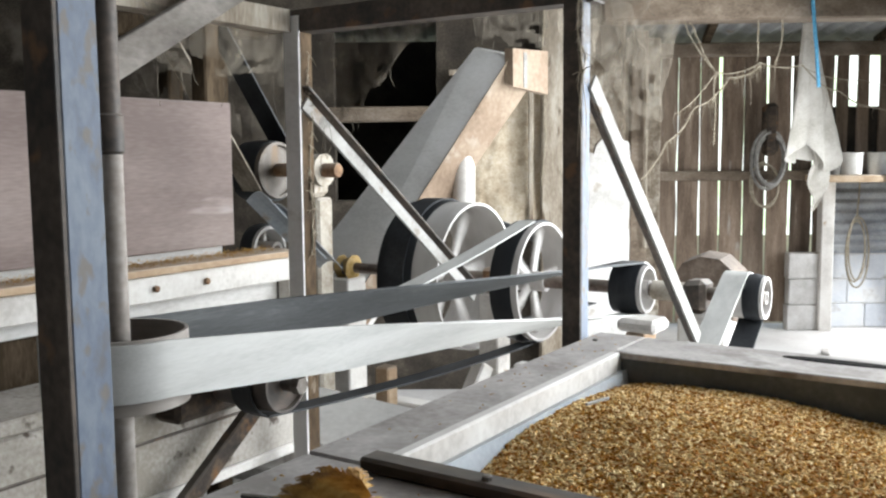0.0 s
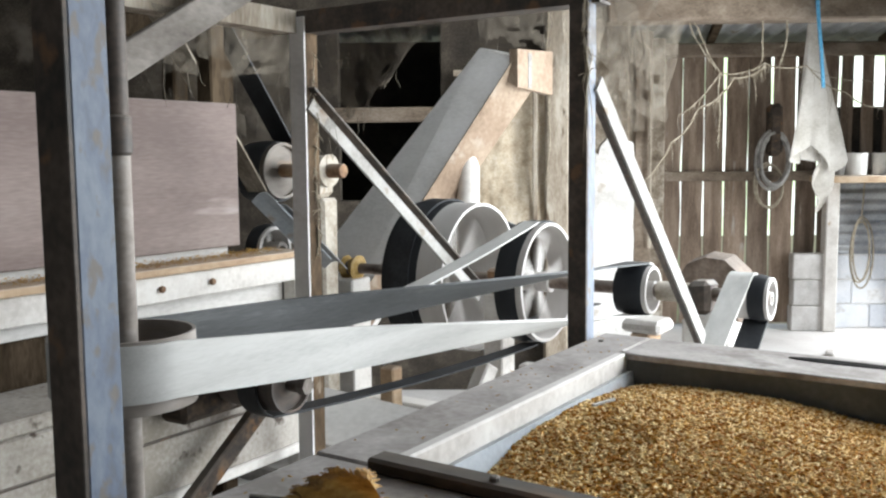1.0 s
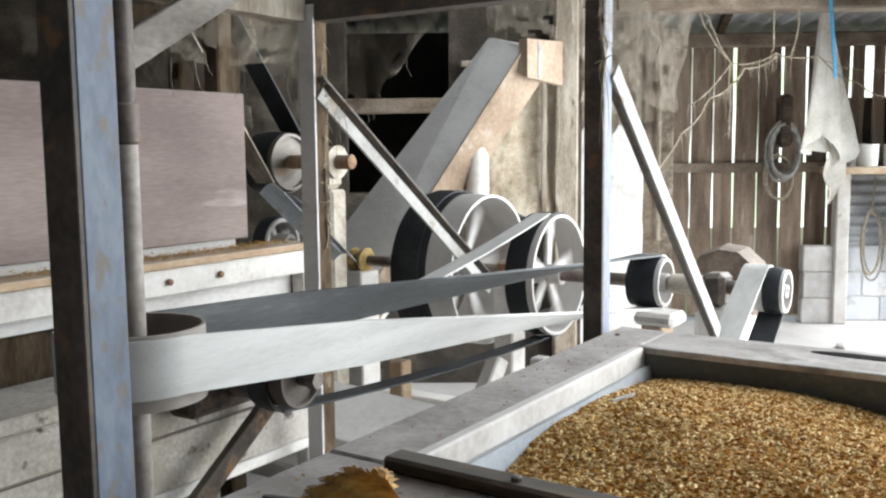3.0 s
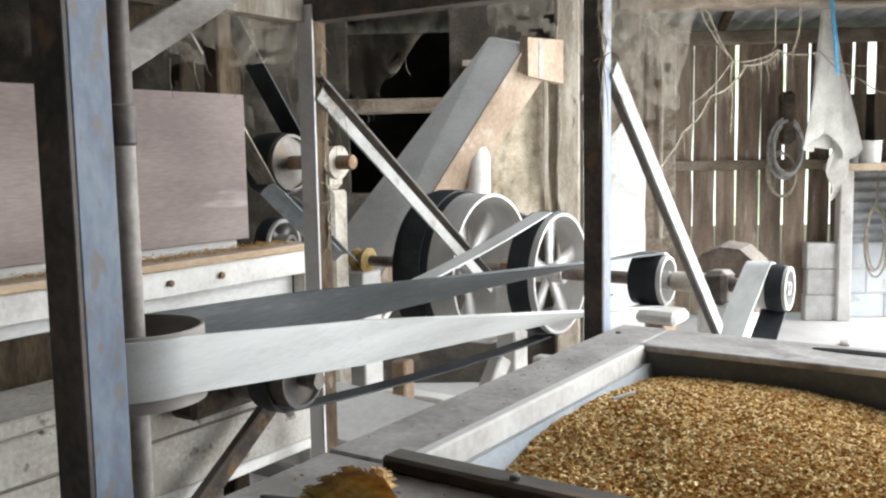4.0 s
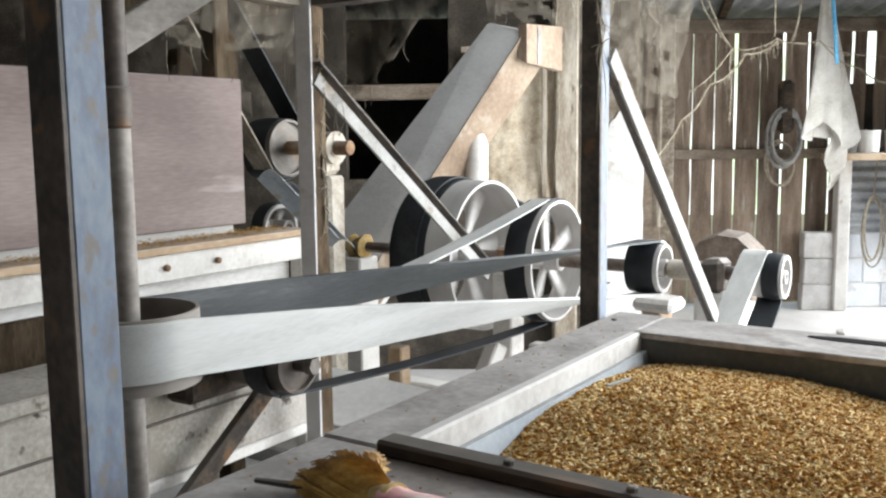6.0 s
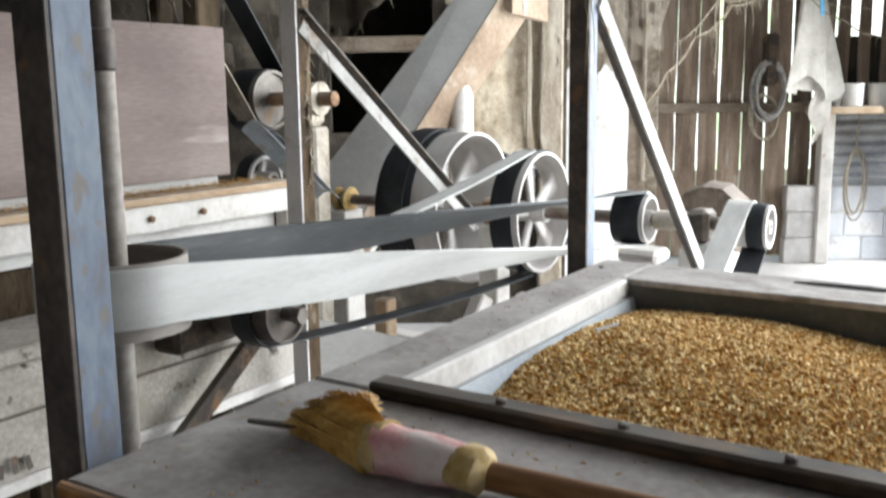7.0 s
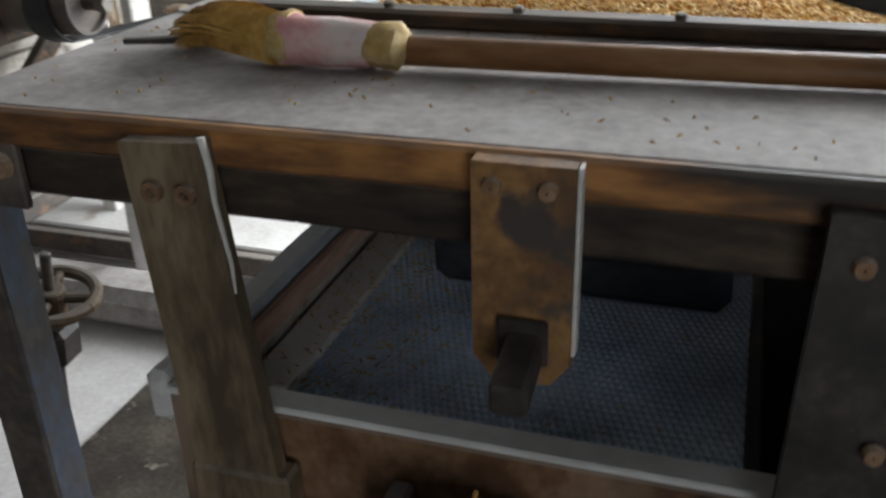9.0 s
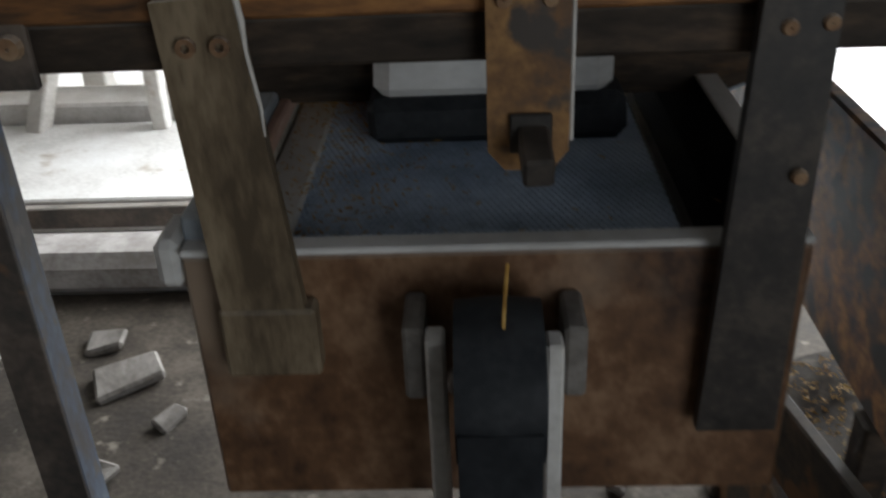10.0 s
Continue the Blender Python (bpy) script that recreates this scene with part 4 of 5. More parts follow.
part("foot_block", box(-0.640, -0.613, 0.53, 0.60, 0.66, 0.715, 0.012), M_PALEPLY, shaker, "pale rounded corner block")
rs = random.Random(11)

def chips(name, places, material, parent=None, label=""):
    """Many small husks and straw bits as one loose mesh: places are (x, y, z, turn, length)."""
    vs, fs = [], []
    for x, y, z, a, l in places:
        c, s_ = math.cos(a), math.sin(a)
        k = len(vs)
        t_, w = 0.3 * math.sin(a * 7) * l, 0.0014
        vs += [(x - s_ * w, y + c * w, z), (x + s_ * w, y - c * w, z), (x + l * 0.5 * c, y + l * 0.5 * s_, z + 0.002), (x + l * c, y + l * s_, z + abs(t_))]
        fs += [(k, k + 1, k + 2), (k, k + 2, k + 1), (k + 1, k + 3, k + 2), (k, k + 2, k + 3), (k, k + 3, k + 1)]
    me = bpy.data.meshes.new(name)
    me.from_pydata(vs, [], fs)
    me.materials.append(material)
    ob = new(name, me)
    if parent is not None:
        ob.parent = parent
    return tagged(ob, label, kind="stuff")


places = []
for k in range(260):
    u = rs.random()
    y = 0.57 + rs.random() * 0.75
    places.append((-0.555 + 0.2 * u * u + (0.35 * rs.random() if rs.random() < 0.15 else 0), y, 0.690 + (y - 0.55) * 0.006, rs.uniform(0, 6.28), rs.uniform(0.003, 0.012)))
for k in range(500):
    y = rs.uniform(0.57, 1.2)
    places.append((-0.53 + abs(rs.gauss(0, 0.10)), y, 0.692 + (y - 0.55) * 0.006, rs.uniform(0, 6.28), rs.uniform(0.004, 0.014)))
for k in range(1200):
    places.append((min(-0.40, max(-0.555, rs.gauss(-0.50, 0.03))), rs.uniform(0.95, 1.45), 0.693 + rs.uniform(0, 0.010), rs.uniform(0, 6.28), rs.uniform(0.003, 0.010)))
chips("chaff", places, M_STRAW, shaker, "scattered pale husks and straw bits")

spout = thing("hopper_spout", "grey tin spout sleeve under the hopper", "spout")
part("sleeve", wobble(box(-0.44, -0.14, 0.832, 1.06, 0.742, 0.86, 0.02), 0.008, 8), M_CHUTEFACE, spout, "flour-dusted tin sleeve")
part("skirt", wobble(box(-0.452, -0.128, 0.824, 1.07, 0.692, 0.748, 0.012), 0.010, 11), M_BLACKBELT, spout, "black rubber skirt")

# hangers: slats that let the sieve box swing from the table's rail
hanger = part("hanger_slat", slab_between([(-0.579, 0.485, 0.962), (-0.509, 0.485, 0.966), (-0.509, 0.502, 0.966), (-0.579, 0.502, 0.962)],
                          [(-0.567, 0.500, 0.60), (-0.482, 0.500, 0.60), (-0.482, 0.517, 0.60), (-0.567, 0.517, 0.60)]), M_SLAT, table, "dusty wooden hanger slat")
part("frayed_edge", tube([(-0.508 + 0.0015 * math.sin(k * 2.1) + 0.0019 * k, 0.488 + 0.001 * k, 0.970 - 0.026 * k) for k in range(6)], 0.0035, 6, None, 0.4), M_WHITEWOOD, hanger, "pale splintered edge")
part("clamp", box(-0.573, -0.476, 0.494, 0.524, 0.575, 0.655, 0.004), M_SLAT, hanger)
for x, z in ((-0.553, 0.925), (-0.524, 0.925)):
    part("bolt", lathe([(0.0, 0.004), (0.0, 0.0085), (0.006, 0.0085), (0.006, 0.004)], "Y", 12, True, None, pose(x, 0.479, z)), M_RUST, hanger)
hanger2 = part("hanger_slat", slab_between([(-0.078, 0.485, 0.958), (-0.014, 0.485, 0.956), (-0.014, 0.502, 0.956), (-0.078, 0.502, 0.958)],
                          [(-0.088, 0.500, 0.49), (-0.006, 0.500, 0.49), (-0.006, 0.517, 0.49), (-0.088, 0.517, 0.49)]), M_IRON, table, "black steel-faced hanger slat")
for x, z in ((-0.055, 0.925), (-0.022, 0.928), (-0.028, 0.79)):
    part("bolt", lathe([(0.0, 0.001), (0.0, 0.006), (0.006, 0.008), (0.006, 0.001)], "Y", 12, True, None, pose(x, 0.481, z)), M_RUST, hanger2)


def tongue_mesh():
    """A hanging plate with clipped lower corners."""
    prof = [(-0.303, 0.972), (-0.232, 0.972), (-0.232, 0.822), (-0.246, 0.804), (-0.288, 0.804), (-0.303, 0.822)]
    b = bmesh.new()
    f = [b.verts.new((x, 0.486, z)) for x, z in prof]
    g = [b.verts.new((x, 0.502, z)) for x, z in prof]
    b.faces.new(f)
    b.faces.new(g)
    for i in range(6):
        b.faces.new((f[i], f[(i + 1) % 6], g[(i + 1) % 6], g[i]))
    return b


tongue = part("hanger_plate", tongue_mesh(), M_RUSTPLATE, table, "rust-brown hanging plate")
part("bright_edge", box(-0.2318, -0.2285, 0.487, 0.501, 0.83, 0.972, 0.001), M_WHITEWOOD, tongue, "pale worn edge")
part("collar", box(-0.284, -0.247, 0.480, 0.4855, 0.822, 0.858, 0.004), M_IRON, tongue)
part("pin", bar((-0.264, 0.50, 0.838), (-0.262, 0.425, 0.826), 0.026, 0.026, 0.003), M_IRON, tongue, "dark square steel pin")
for x in (-0.288, -0.250):
    part("bolt", lathe([(0.0, 0.001), (0.0, 0.006), (0.005, 0.007), (0.005, 0.001)], "Y", 12, True, None, pose(x, 0.481, 0.955)), M_RUST, tongue)

drive = thing("sieve_drive", "black drive drum between two whitened guide bars", "drive")
part("drum", lathe([(-0.338, 0.078), (-0.297, 0.081), (-0.256, 0.078), (-0.256, 0.02), (-0.338, 0.02)], "X", 48, True, None, pose(0, 0.442, 0.606)), M_BLACKBELT, drive, "shiny black drum", smooth=True)
part("axle", rod((-0.346, 0.442, 0.606), (-0.253, 0.442, 0.606), 0.012), M_SHAFT, drive)
part("guide_bar", box(-0.366, -0.347, 0.440, 0.470, 0.12, 0.652, 0.003), M_WHITEWOOD, drive)
part("guide_bar", box(-0.252, -0.235, 0.440, 0.470, 0.12, 0.644, 0.003), M_WHITEWOOD, drive)
part("bracket", box(-0.388, -0.367, 0.452, 0.524, 0.575, 0.658, 0.004), M_GREYWOOD, drive)
part("bracket", box(-0.234, -0.212, 0.452, 0.524, 0.575, 0.656, 0.004), M_GREYWOOD, drive)
part("belt", strand((-0.298, 0.363, 0.606), (1, 0, 0), (-0.298, 0.375, 0.10), (1, 0, 0), 0.076), M_BLACKBELT, drive)
part("straw", tube([(-0.293, 0.415, 0.678), (-0.291, 0.43, 0.705), (-0.288, 0.44, 0.735)], 0.0018, 5), M_STRAW, drive)

side_board = part("side_board", wobble(box(0.14, 0.165, 0.30, 1.7, 0.42, 0.725, 0.004), 0.003), M_RAW)
tagged(side_board, "brown plank beside the sieve box", "board")
ob = part("support_leg", bar((0.152, 0.6, 0), (0.152, 0.6, 0.42), 0.04, 0.04, 0.004), M_DARKWOOD, side_board)
ob = part("support_leg", bar((0.152, 1.6, 0), (0.152, 1.6, 0.42), 0.04, 0.04, 0.004), M_DARKWOOD, side_board)
trough = thing("husk_trough", "low wooden trough filled with grey husks", "trough")
part("side", bar((0.05, 0.90, 0.30), (0.16, 0.35, 0.30), 0.02, 0.12, 0.003), M_DARKWOOD, trough)
part("bottom", box(0.08, 0.60, 0.30, 0.95, 0.0, 0.22, 0.004), M_DARKWOOD, trough)
places = []
for k in range(2600):
    x, y = rs.uniform(0.11, 0.58), rs.uniform(0.32, 0.93)
    places.append((x, y, 0.252 + 0.05 * noise.noise(Vector((x * 6, y * 6, 1))), rs.uniform(0, 6.28), rs.uniform(0.004, 0.016)))
chips("chaff", places, M_STRAW, trough)
bed = sheet(16, 16, lambda u, v: Vector((0.09 + 0.5 * u, 0.31 + 0.63 * v, 0.25 + 0.05 * noise.noise(Vector(((0.09 + 0.5 * u) * 6, (0.31 + 0.63 * v) * 6, 1))))), 0)
part("husk_bed", bed, M_DIRT, trough, smooth=True)

# ---- rail bolts, nails on the table ----
for x in (-0.755, -0.71):
    part("bolt", lathe([(0.0, 0.002), (0.0, 0.010), (0.008, 0.012), (0.008, 0.002)], "Y", 12, True, None, pose(x, 0.494, 0.925)), M_RUST, table)
part("corner_plate", box(-0.80, -0.695, 0.503, 0.512, 0.885, 0.948, 0.002), M_STEEL, table, "dark steel corner plate with bolts")
for x, y in ((-0.745, 1.71), (-0.5, 0.855), (-0.36, 0.853), (-0.2, 0.85)):
    part("nail", rod((x, y, TOP + (0 if y > 1 else 0.016)), (x, y, TOP + (0.004 if y > 1 else 0.024)), 0.006, 8), M_STEEL, table)
# the hole's dark inside is a flat black disc
part("knot_hole", lathe([(0.0, 0.0005), (0.0, 0.1), (0.0018, 0.098), (0.0018, 0.0005)], "Z", 32, True, None, pose(-0.29, 1.752, TOP - 0.001) @ Matrix.Diagonal((1.0, 0.17, 1, 1))), M_SHADEBLACK, table, "dark knot hole in the back board")
part("rim_cap", box(-0.672, 0.50, 1.612, 1.629, TOP - 0.008, TOP + 0.004, 0.002), M_TABLE, table)

# ---- the broom ----
broom = thing("hand_broom", "short straw broom with a pink cloth binding and bamboo handle", "broom", pose(-0.012, 0.026, 0))
HZ = TOP + 0.014
part("handle", wobble(rod((-0.43, 0.664, HZ), (0.18, 0.690, HZ - 0.002), 0.0135), 0.002, 9), M_HANDLE, broom, smooth=True)
ax = along((-0.540, 0.655, TOP + 0.023), (-0.425, 0.660, HZ + 0.006))
cuff = lathe([(0.02, 0.029), (0.04, 0.027), (0.07, 0.026), (0.105, 0.024)], "X", 24, False, None, ax @ Matrix.Diagonal((1, 1, 0.8, 1)))
part("binding", wobble(wobble(cuff, 0.004, 30), 0.003, 70), M_PINK, broom, "faded pink cloth binding", smooth=True)
part("rag_end", wobble(lathe([(0.10, 0.023), (0.11, 0.027), (0.128, 0.025), (0.134, 0.013)], "X", 24, False, None, ax @ Matrix.Diagonal((1, 1, 0.8, 1))), 0.004, 50), M_YELLOW, broom, "frayed straw-coloured cloth end", smooth=True)
part("rag_collar", wobble(lathe([(0.010, 0.025), (0.013, 0.029), (0.024, 0.030), (0.030, 0.027)], "X", 24, False, None, ax @ Matrix.Diagonal((1, 1, 0.8, 1))), 0.005, 50), M_YELLOW, broom, smooth=True)
vs, fs = [], []
for k in range(3000):
    v = rs.uniform(-1, 1)
    tuft = round(v * 3.5) / 3.5
    vt = 0.65 * v + 0.35 * tuft
    h = rs.random()
    root = Vector((-0.522, 0.655 + 0.024 * v, TOP + 0.004 + 0.040 * h * (1 - 0.45 * v * v)))
    tip = Vector((-0.620 - 0.018 * (1 - vt * vt) + 0.012 * math.sin(tuft * 9) + rs.gauss(0, 0.007), 0.716 + 0.046 * vt + rs.gauss(0, 0.005), TOP + 0.003 + 0.034 * h * (0.75 + 0.25 * math.sin(tuft * 11))))
    mid = root * 0.5 + tip * 0.5 + Vector((-0.012, -0.004, 0.010))
    for i, p in enumerate((root, root * 0.45 + mid * 0.55, mid, mid * 0.45 + tip * 0.55 + Vector((-0.004, 0, 0.003)), tip)):
        r = 0.0010 * (1 - 0.16 * i)
        n = len(vs)
        vs += [p + Vector((r, r, -r)), p + Vector((-r, -r, -r)), p + Vector((0, 0, 1.5 * r))]
        if i:
            fs += [(n - 3 + a, n - 3 + (a + 1) % 3, n + (a + 1) % 3, n + a) for a in range(3)]
me = bpy.data.meshes.new("bristles")
me.from_pydata(vs, [], fs)
me.materials.append(M_STRAW)
ob = new("bristles", me)
ob.parent = broom
tagged(ob, "spread golden straw bristles", kind="stuff")
spike = part("iron_spike", tube([(-0.72, 0.700, TOP + 0.006), (-0.68, 0.705, TOP + 0.008), (-0.62, 0.715, TOP + 0.012)], 0.0032, 6, None, 1.6), M_STEEL)
tagged(spike, "thin dark iron spike lying under the broom", "spike")
straw = part("straw_stalk", bar((-0.605, 1.355, heap_z(-0.605, 1.355) + 0.005), (-0.585, 1.40, heap_z(-0.585, 1.40) + 0.006), 0.006, 0.005, 0.001), M_WHITEBELT)
tagged(straw, "single pale straw stalk on the grain", "straw")


places = [(rs.uniform(-0.76, 0.1), rs.uniform(0.53, 0.83), TOP + 0.0005, rs.uniform(0, 6.28), rs.uniform(0.003, 0.009)) for k in range(150)]
places += [(rs.uniform(-0.77, -0.68), rs.uniform(0.9, 1.78), TOP + 0.0015, rs.uniform(0, 6.28), rs.uniform(0.003, 0.009)) for k in range(40)]
tagged(chips("chaff_litter", places, M_STRAW), "stray chaff scattered on the table boards", "chaff")

# ---- behind the machine ----
def on_barn(name, bm, material, label, category, smooth=False):
    ob = part(name, bm, material, smooth=smooth)
    ob.matrix_basis = BARN
    return tagged(ob, label, category)


def sack(u, v):
    """A hanging cloth bag: narrow and gathered above, wide and ragged below."""
    a = 2 * math.pi * u
    z = 2.20 - 0.88 * v
    w = 0.025 + 0.118 * v ** 1.2
    fold = 1 + 0.22 * math.sin(5 * a + 3 * v) * (0.3 + v)
    low = (0.05 * math.sin(2 * a) + 0.04 * math.sin(3 * a + 1)) * v ** 6
    return Vector((2.128 + 0.05 * v + w * fold * math.cos(a), 5.74 + 0.4 * w * fold * math.sin(a), z + low))


bag = on_barn("hanging_sack", sheet(48, 26, sack, 0.004), M_SACK, "grimy white cloth sack hanging from the beam", "sack", True)
part("tie_cord", tube([(2.13, 5.66, 2.20), (2.13, 5.70, 2.22), (2.13, 5.74, 2.17)], 0.012, 6), M_ROPE, bag)
part("torn_hem", wobble(sheet(8, 14, lambda u, v: Vector((2.175 + 0.11 * u + 0.02 * math.sin(9 * v), 5.76 + 0.03 * math.sin(7 * u), 1.36 - 0.38 * v * (0.6 + 0.4 * math.sin(3 * u + 1)))), 0.003), 0.012, 14), M_SACK, bag, "torn pale hem", True)
on_barn("blue_rope", tube([(2.055, 5.49, 2.26), (2.065, 5.48, 2.1), (2.085, 5.48, 1.93), (2.103, 5.48, 1.727)], 0.011, 8), M_BLUEROPE, "taut blue nylon rope", "rope", True)


def coil(cx, cy, cz, rx, rz, turns, r, seed):
    pts = []
    for i in range(turns * 26 + 1):
        a = 2 * math.pi * i / 26
        k = 1 + 0.12 * math.sin(a / turns * 1.7 + seed)
        pts.append((cx + rx * k * math.sin(a) + 0.01 * math.sin(a * 0.31), cy - 0.012 * (i / 26) + 0.01 * math.sin(a * 1.3), cz + rz * k * math.cos(a)))
    return tube(pts, r, 6)


on_barn("hose_coil", coil(2.32, 6.99, 1.30, 0.115, 0.20, 5, 0.012, 2), M_CABLE, "coil of grey hose hung on the plank wall", "hose", True)
on_barn("hose_coil", coil(2.30, 6.99, 1.12, 0.10, 0.16, 2, 0.008, 5), M_ROPE, "loose loops of cord hung on the plank wall", "hose", True)
on_barn("harness", wobble(box(2.27, 2.38, 6.93, 7.03, 1.33, 1.72, 0.03), 0.02, 9), M_DARKWOOD, "dark leather gear hung on a nail", "harness", True)
on_barn("wire_loop", coil(3.015, 7.03, 0.60, 0.075, 0.25, 3, 0.007, 3), M_ROPE, "oval loop of wire hanging on the wall", "wire", True)
on_barn("wire_hook", tube([(3.03, 7.03, 1.15), (3.025, 7.03, 1.0), (3.015, 7.03, 0.84)], 0.006, 6), M_ROPE, "wire holding up the loop", "wire")
on_barn("wall_shelf", wobble(box(2.62, 3.5, 6.72, 7.04, 1.135, 1.185, 0.005), 0.004), M_TANWOOD, "plain wooden shelf plank on the wall", "shelf")
for x, r, h in ((2.76, 0.05, 0.10), (2.885, 0.085, 0.16), (3.08, 0.075, 0.16), (3.24, 0.06, 0.12)):
    t = on_barn("plastic_tub", wobble(lathe([(0, r * 0.88), (h * 0.9, r), (h, r * 1.05), (h, r * 0.92), (0.01, r * 0.8)], "Z", 24, True, None, pose(x, 6.86, 1.187)), 0.004, 20), M_PLASTIC if r > 0.06 else M_CABLE, "scuffed white plastic tub on the shelf", "tub", True)
    t["group"] = "tubs on the shelf"
for row in range(3):
    b = wobble(box(-0.125, 0.125, -0.05, 0.05, 0, 0.196, 0.008), 0.004, 12)
    ob = part("concrete_block", b, M_BLOCK)
    ob.matrix_basis = BARN @ pose(2.618 + (0.008 if row == 1 else 0), 7.03, 0.198 * row, 0, 0, rs.uniform(-1.5, 1.5))
    tagged(ob, "whitened concrete block in a rough stack", "block", "stack of blocks")
hs = thing("rusty_housing", "round rusty sheet-metal fan housing behind the shaft", "housing", pose(-1.0, 3.32, 0.86))
b = lathe([(-0.06, 0.02), (-0.06, 0.125), (0.06, 0.135), (0.07, 0.12), (0.07, 0.02)], "Y", 11)
part("shell", wobble(b, 0.006, 12), M_RUSTHOUSE, hs)
part("outlet", rod((0.0, 0, -0.02), (0.13, -0.05, -0.06), 0.05), M_RUSTHOUSE, hs)
part("foot", box(-0.09, 0.09, -0.09, 0.09, -0.86, -0.10, 0.01), M_PALEPLY, hs)
brg = thing("shaft_bearing", "dusty bearing block wrapped in grease and webs", "bearing", pose(-0.91, SY, SZ))
part("housing", wobble(box(-0.035, 0.035, -0.05, 0.05, -0.06, 0.045, 0.015), 0.006, 15), M_STEEL, brg)
part("post", wobble(box(-0.045, 0.045, -0.06, 0.06, -0.905, -0.061, 0.006), 0.006), M_WHITEWOOD, brg)
brg2 = thing("shaft_bearing", "shaft bearing wrapped in a greasy yellow rag", "bearing", pose(-2.345, SY, SZ))
part("housing", rod((-0.02, 0, 0), (0.02, 0, 0), 0.035), M_STEEL, brg2, smooth=True)
part("rag", wobble(lathe([(-0.045, 0.025), (-0.03, 0.048), (0.0, 0.034), (0.03, 0.050), (0.045, 0.024)], "X", 20, False), 0.008, 30), M_YELLOW, brg2, "greasy yellow rag", smooth=True)
part("post", wobble(box(-0.05, 0.05, -0.06, 0.06, -0.905, -0.04, 0.006), 0.006), M_WHITEWOOD, brg2)
brg3 = thing("shaft_bearing", "whitened bearing post between the pulleys", "bearing", pose(-1.66, SY, SZ))
part("housing", box(-0.03, 0.03, -0.045, 0.045, -0.05, 0.04, 0.01), M_RUST, brg3)
part("post", wobble(box(-0.04, 0.04, -0.05, 0.05, -0.905, -0.051, 0.006), 0.006), M_WHITEWOOD, brg3)
col = part("shaft_collar", rod((-2.50, SY, SZ), (-2.44, SY, SZ), 0.045), M_STEEL, smooth=True)
tagged(col, "dark iron collar at the shaft's end", "collar")
cs = thing("countershaft", "short rusty countershaft carrying the upper pulley", "shaft", pose(0, 2.4, 1.305))
part("rod", rod((-2.55, 0, 0), (-1.97, 0, 0), 0.024), M_RUST, cs, smooth=True)
part("flange", wobble(lathe([(-2.06, 0.02), (-2.06, 0.055), (-2.03, 0.055), (-2.03, 0.02)], "X", 20), 0.004, 20), M_DUSTY, cs)
part("bearing", wobble(box(-2.12, -2.05, -0.05, 0.05, -0.09, 0.05, 0.015), 0.008, 12), M_DUSTY, cs)
part("stand", wobble(box(-2.12, -2.03, -0.04, 0.04, -1.305, -0.091, 0.01), 0.01), M_DUSTY, cs)

# timber bed under the line shaft, whitened boards and rubble
for i, (p, q, w, h, mm) in enumerate((((-2.6, 2.78, 0.30), (-0.6, 2.78, 0.30), 0.09, 0.10, M_WHITEWOOD), ((-2.6, 3.04, 0.30), (-0.6, 3.04, 0.30), 0.09, 0.10, M_WHITEWOOD),
                                   ((-1.72, 2.40, 0.0), (-1.62, 2.75, 0.62), 0.06, 0.06, M_WHITEWOOD), ((-1.30, 2.45, 0.0), (-1.30, 2.45, 0.72), 0.05, 0.05, M_WHITEWOOD),
                                   ((-1.95, 2.62, 0.0), (-1.95, 2.62, 0.60), 0.06, 0.06, M_TANWOOD))):
    ob = part("bed_timber", wobble(bar(p, q, w, h, 0.006), 0.005), mm)
    tagged(ob, "whitened timber of the shaft bed", "timber", "shaft bed timbers")
for k, (x, y, z, sx, sy, rz) in enumerate(((-1.85, 2.25, 0.50, 0.55, 0.30, 8), (-1.45, 2.55, 0.44, 0.50, 0.24, -12), (-1.05, 2.7, 0.38, 0.4, 0.25, 10))):
    ob = part("loose_board", wobble(box(-sx / 2, sx / 2, -sy / 2, sy / 2, -0.012, 0.012, 0.003), 0.004), M_PALEPLY)
    ob.matrix_basis = pose(x, y, z, 14, 6, rz)
    tagged(ob, "floury loose board leaning on the shaft bed", "board", "loose boards")
stool = thing("wooden_block", "flour-white chopping block under the shaft", "block", pose(-1.15, 3.05, 0))
part("top", wobble(box(-0.072, 0.072, -0.07, 0.07, 0.735, 0.783, 0.02), 0.006, 10), M_BLOCK, stool)
part("base", wobble(box(-0.04, 0.03, -0.06, 0.06, 0.0, 0.734, 0.006), 0.005), M_TANWOOD, stool)
for k in range(26):
    s1 = rs.uniform(0.03, 0.09)
    ob = part("rubble", wobble(box(-s1, s1, -s1 * 0.6, s1 * 0.6, 0, s1 * 0.7, 0.012), 0.014, 11), M_BLOCK if k % 3 else M_WHITEWASH)
    ob.matrix_basis = BARN @ pose(rs.uniform(1.3, 2.6), rs.uniform(4.2, 6.4), 0.0, 0, 0, rs.uniform(0, 180))
    tagged(ob, "small dusty lump on the floor", "rubble", "floor rubble")

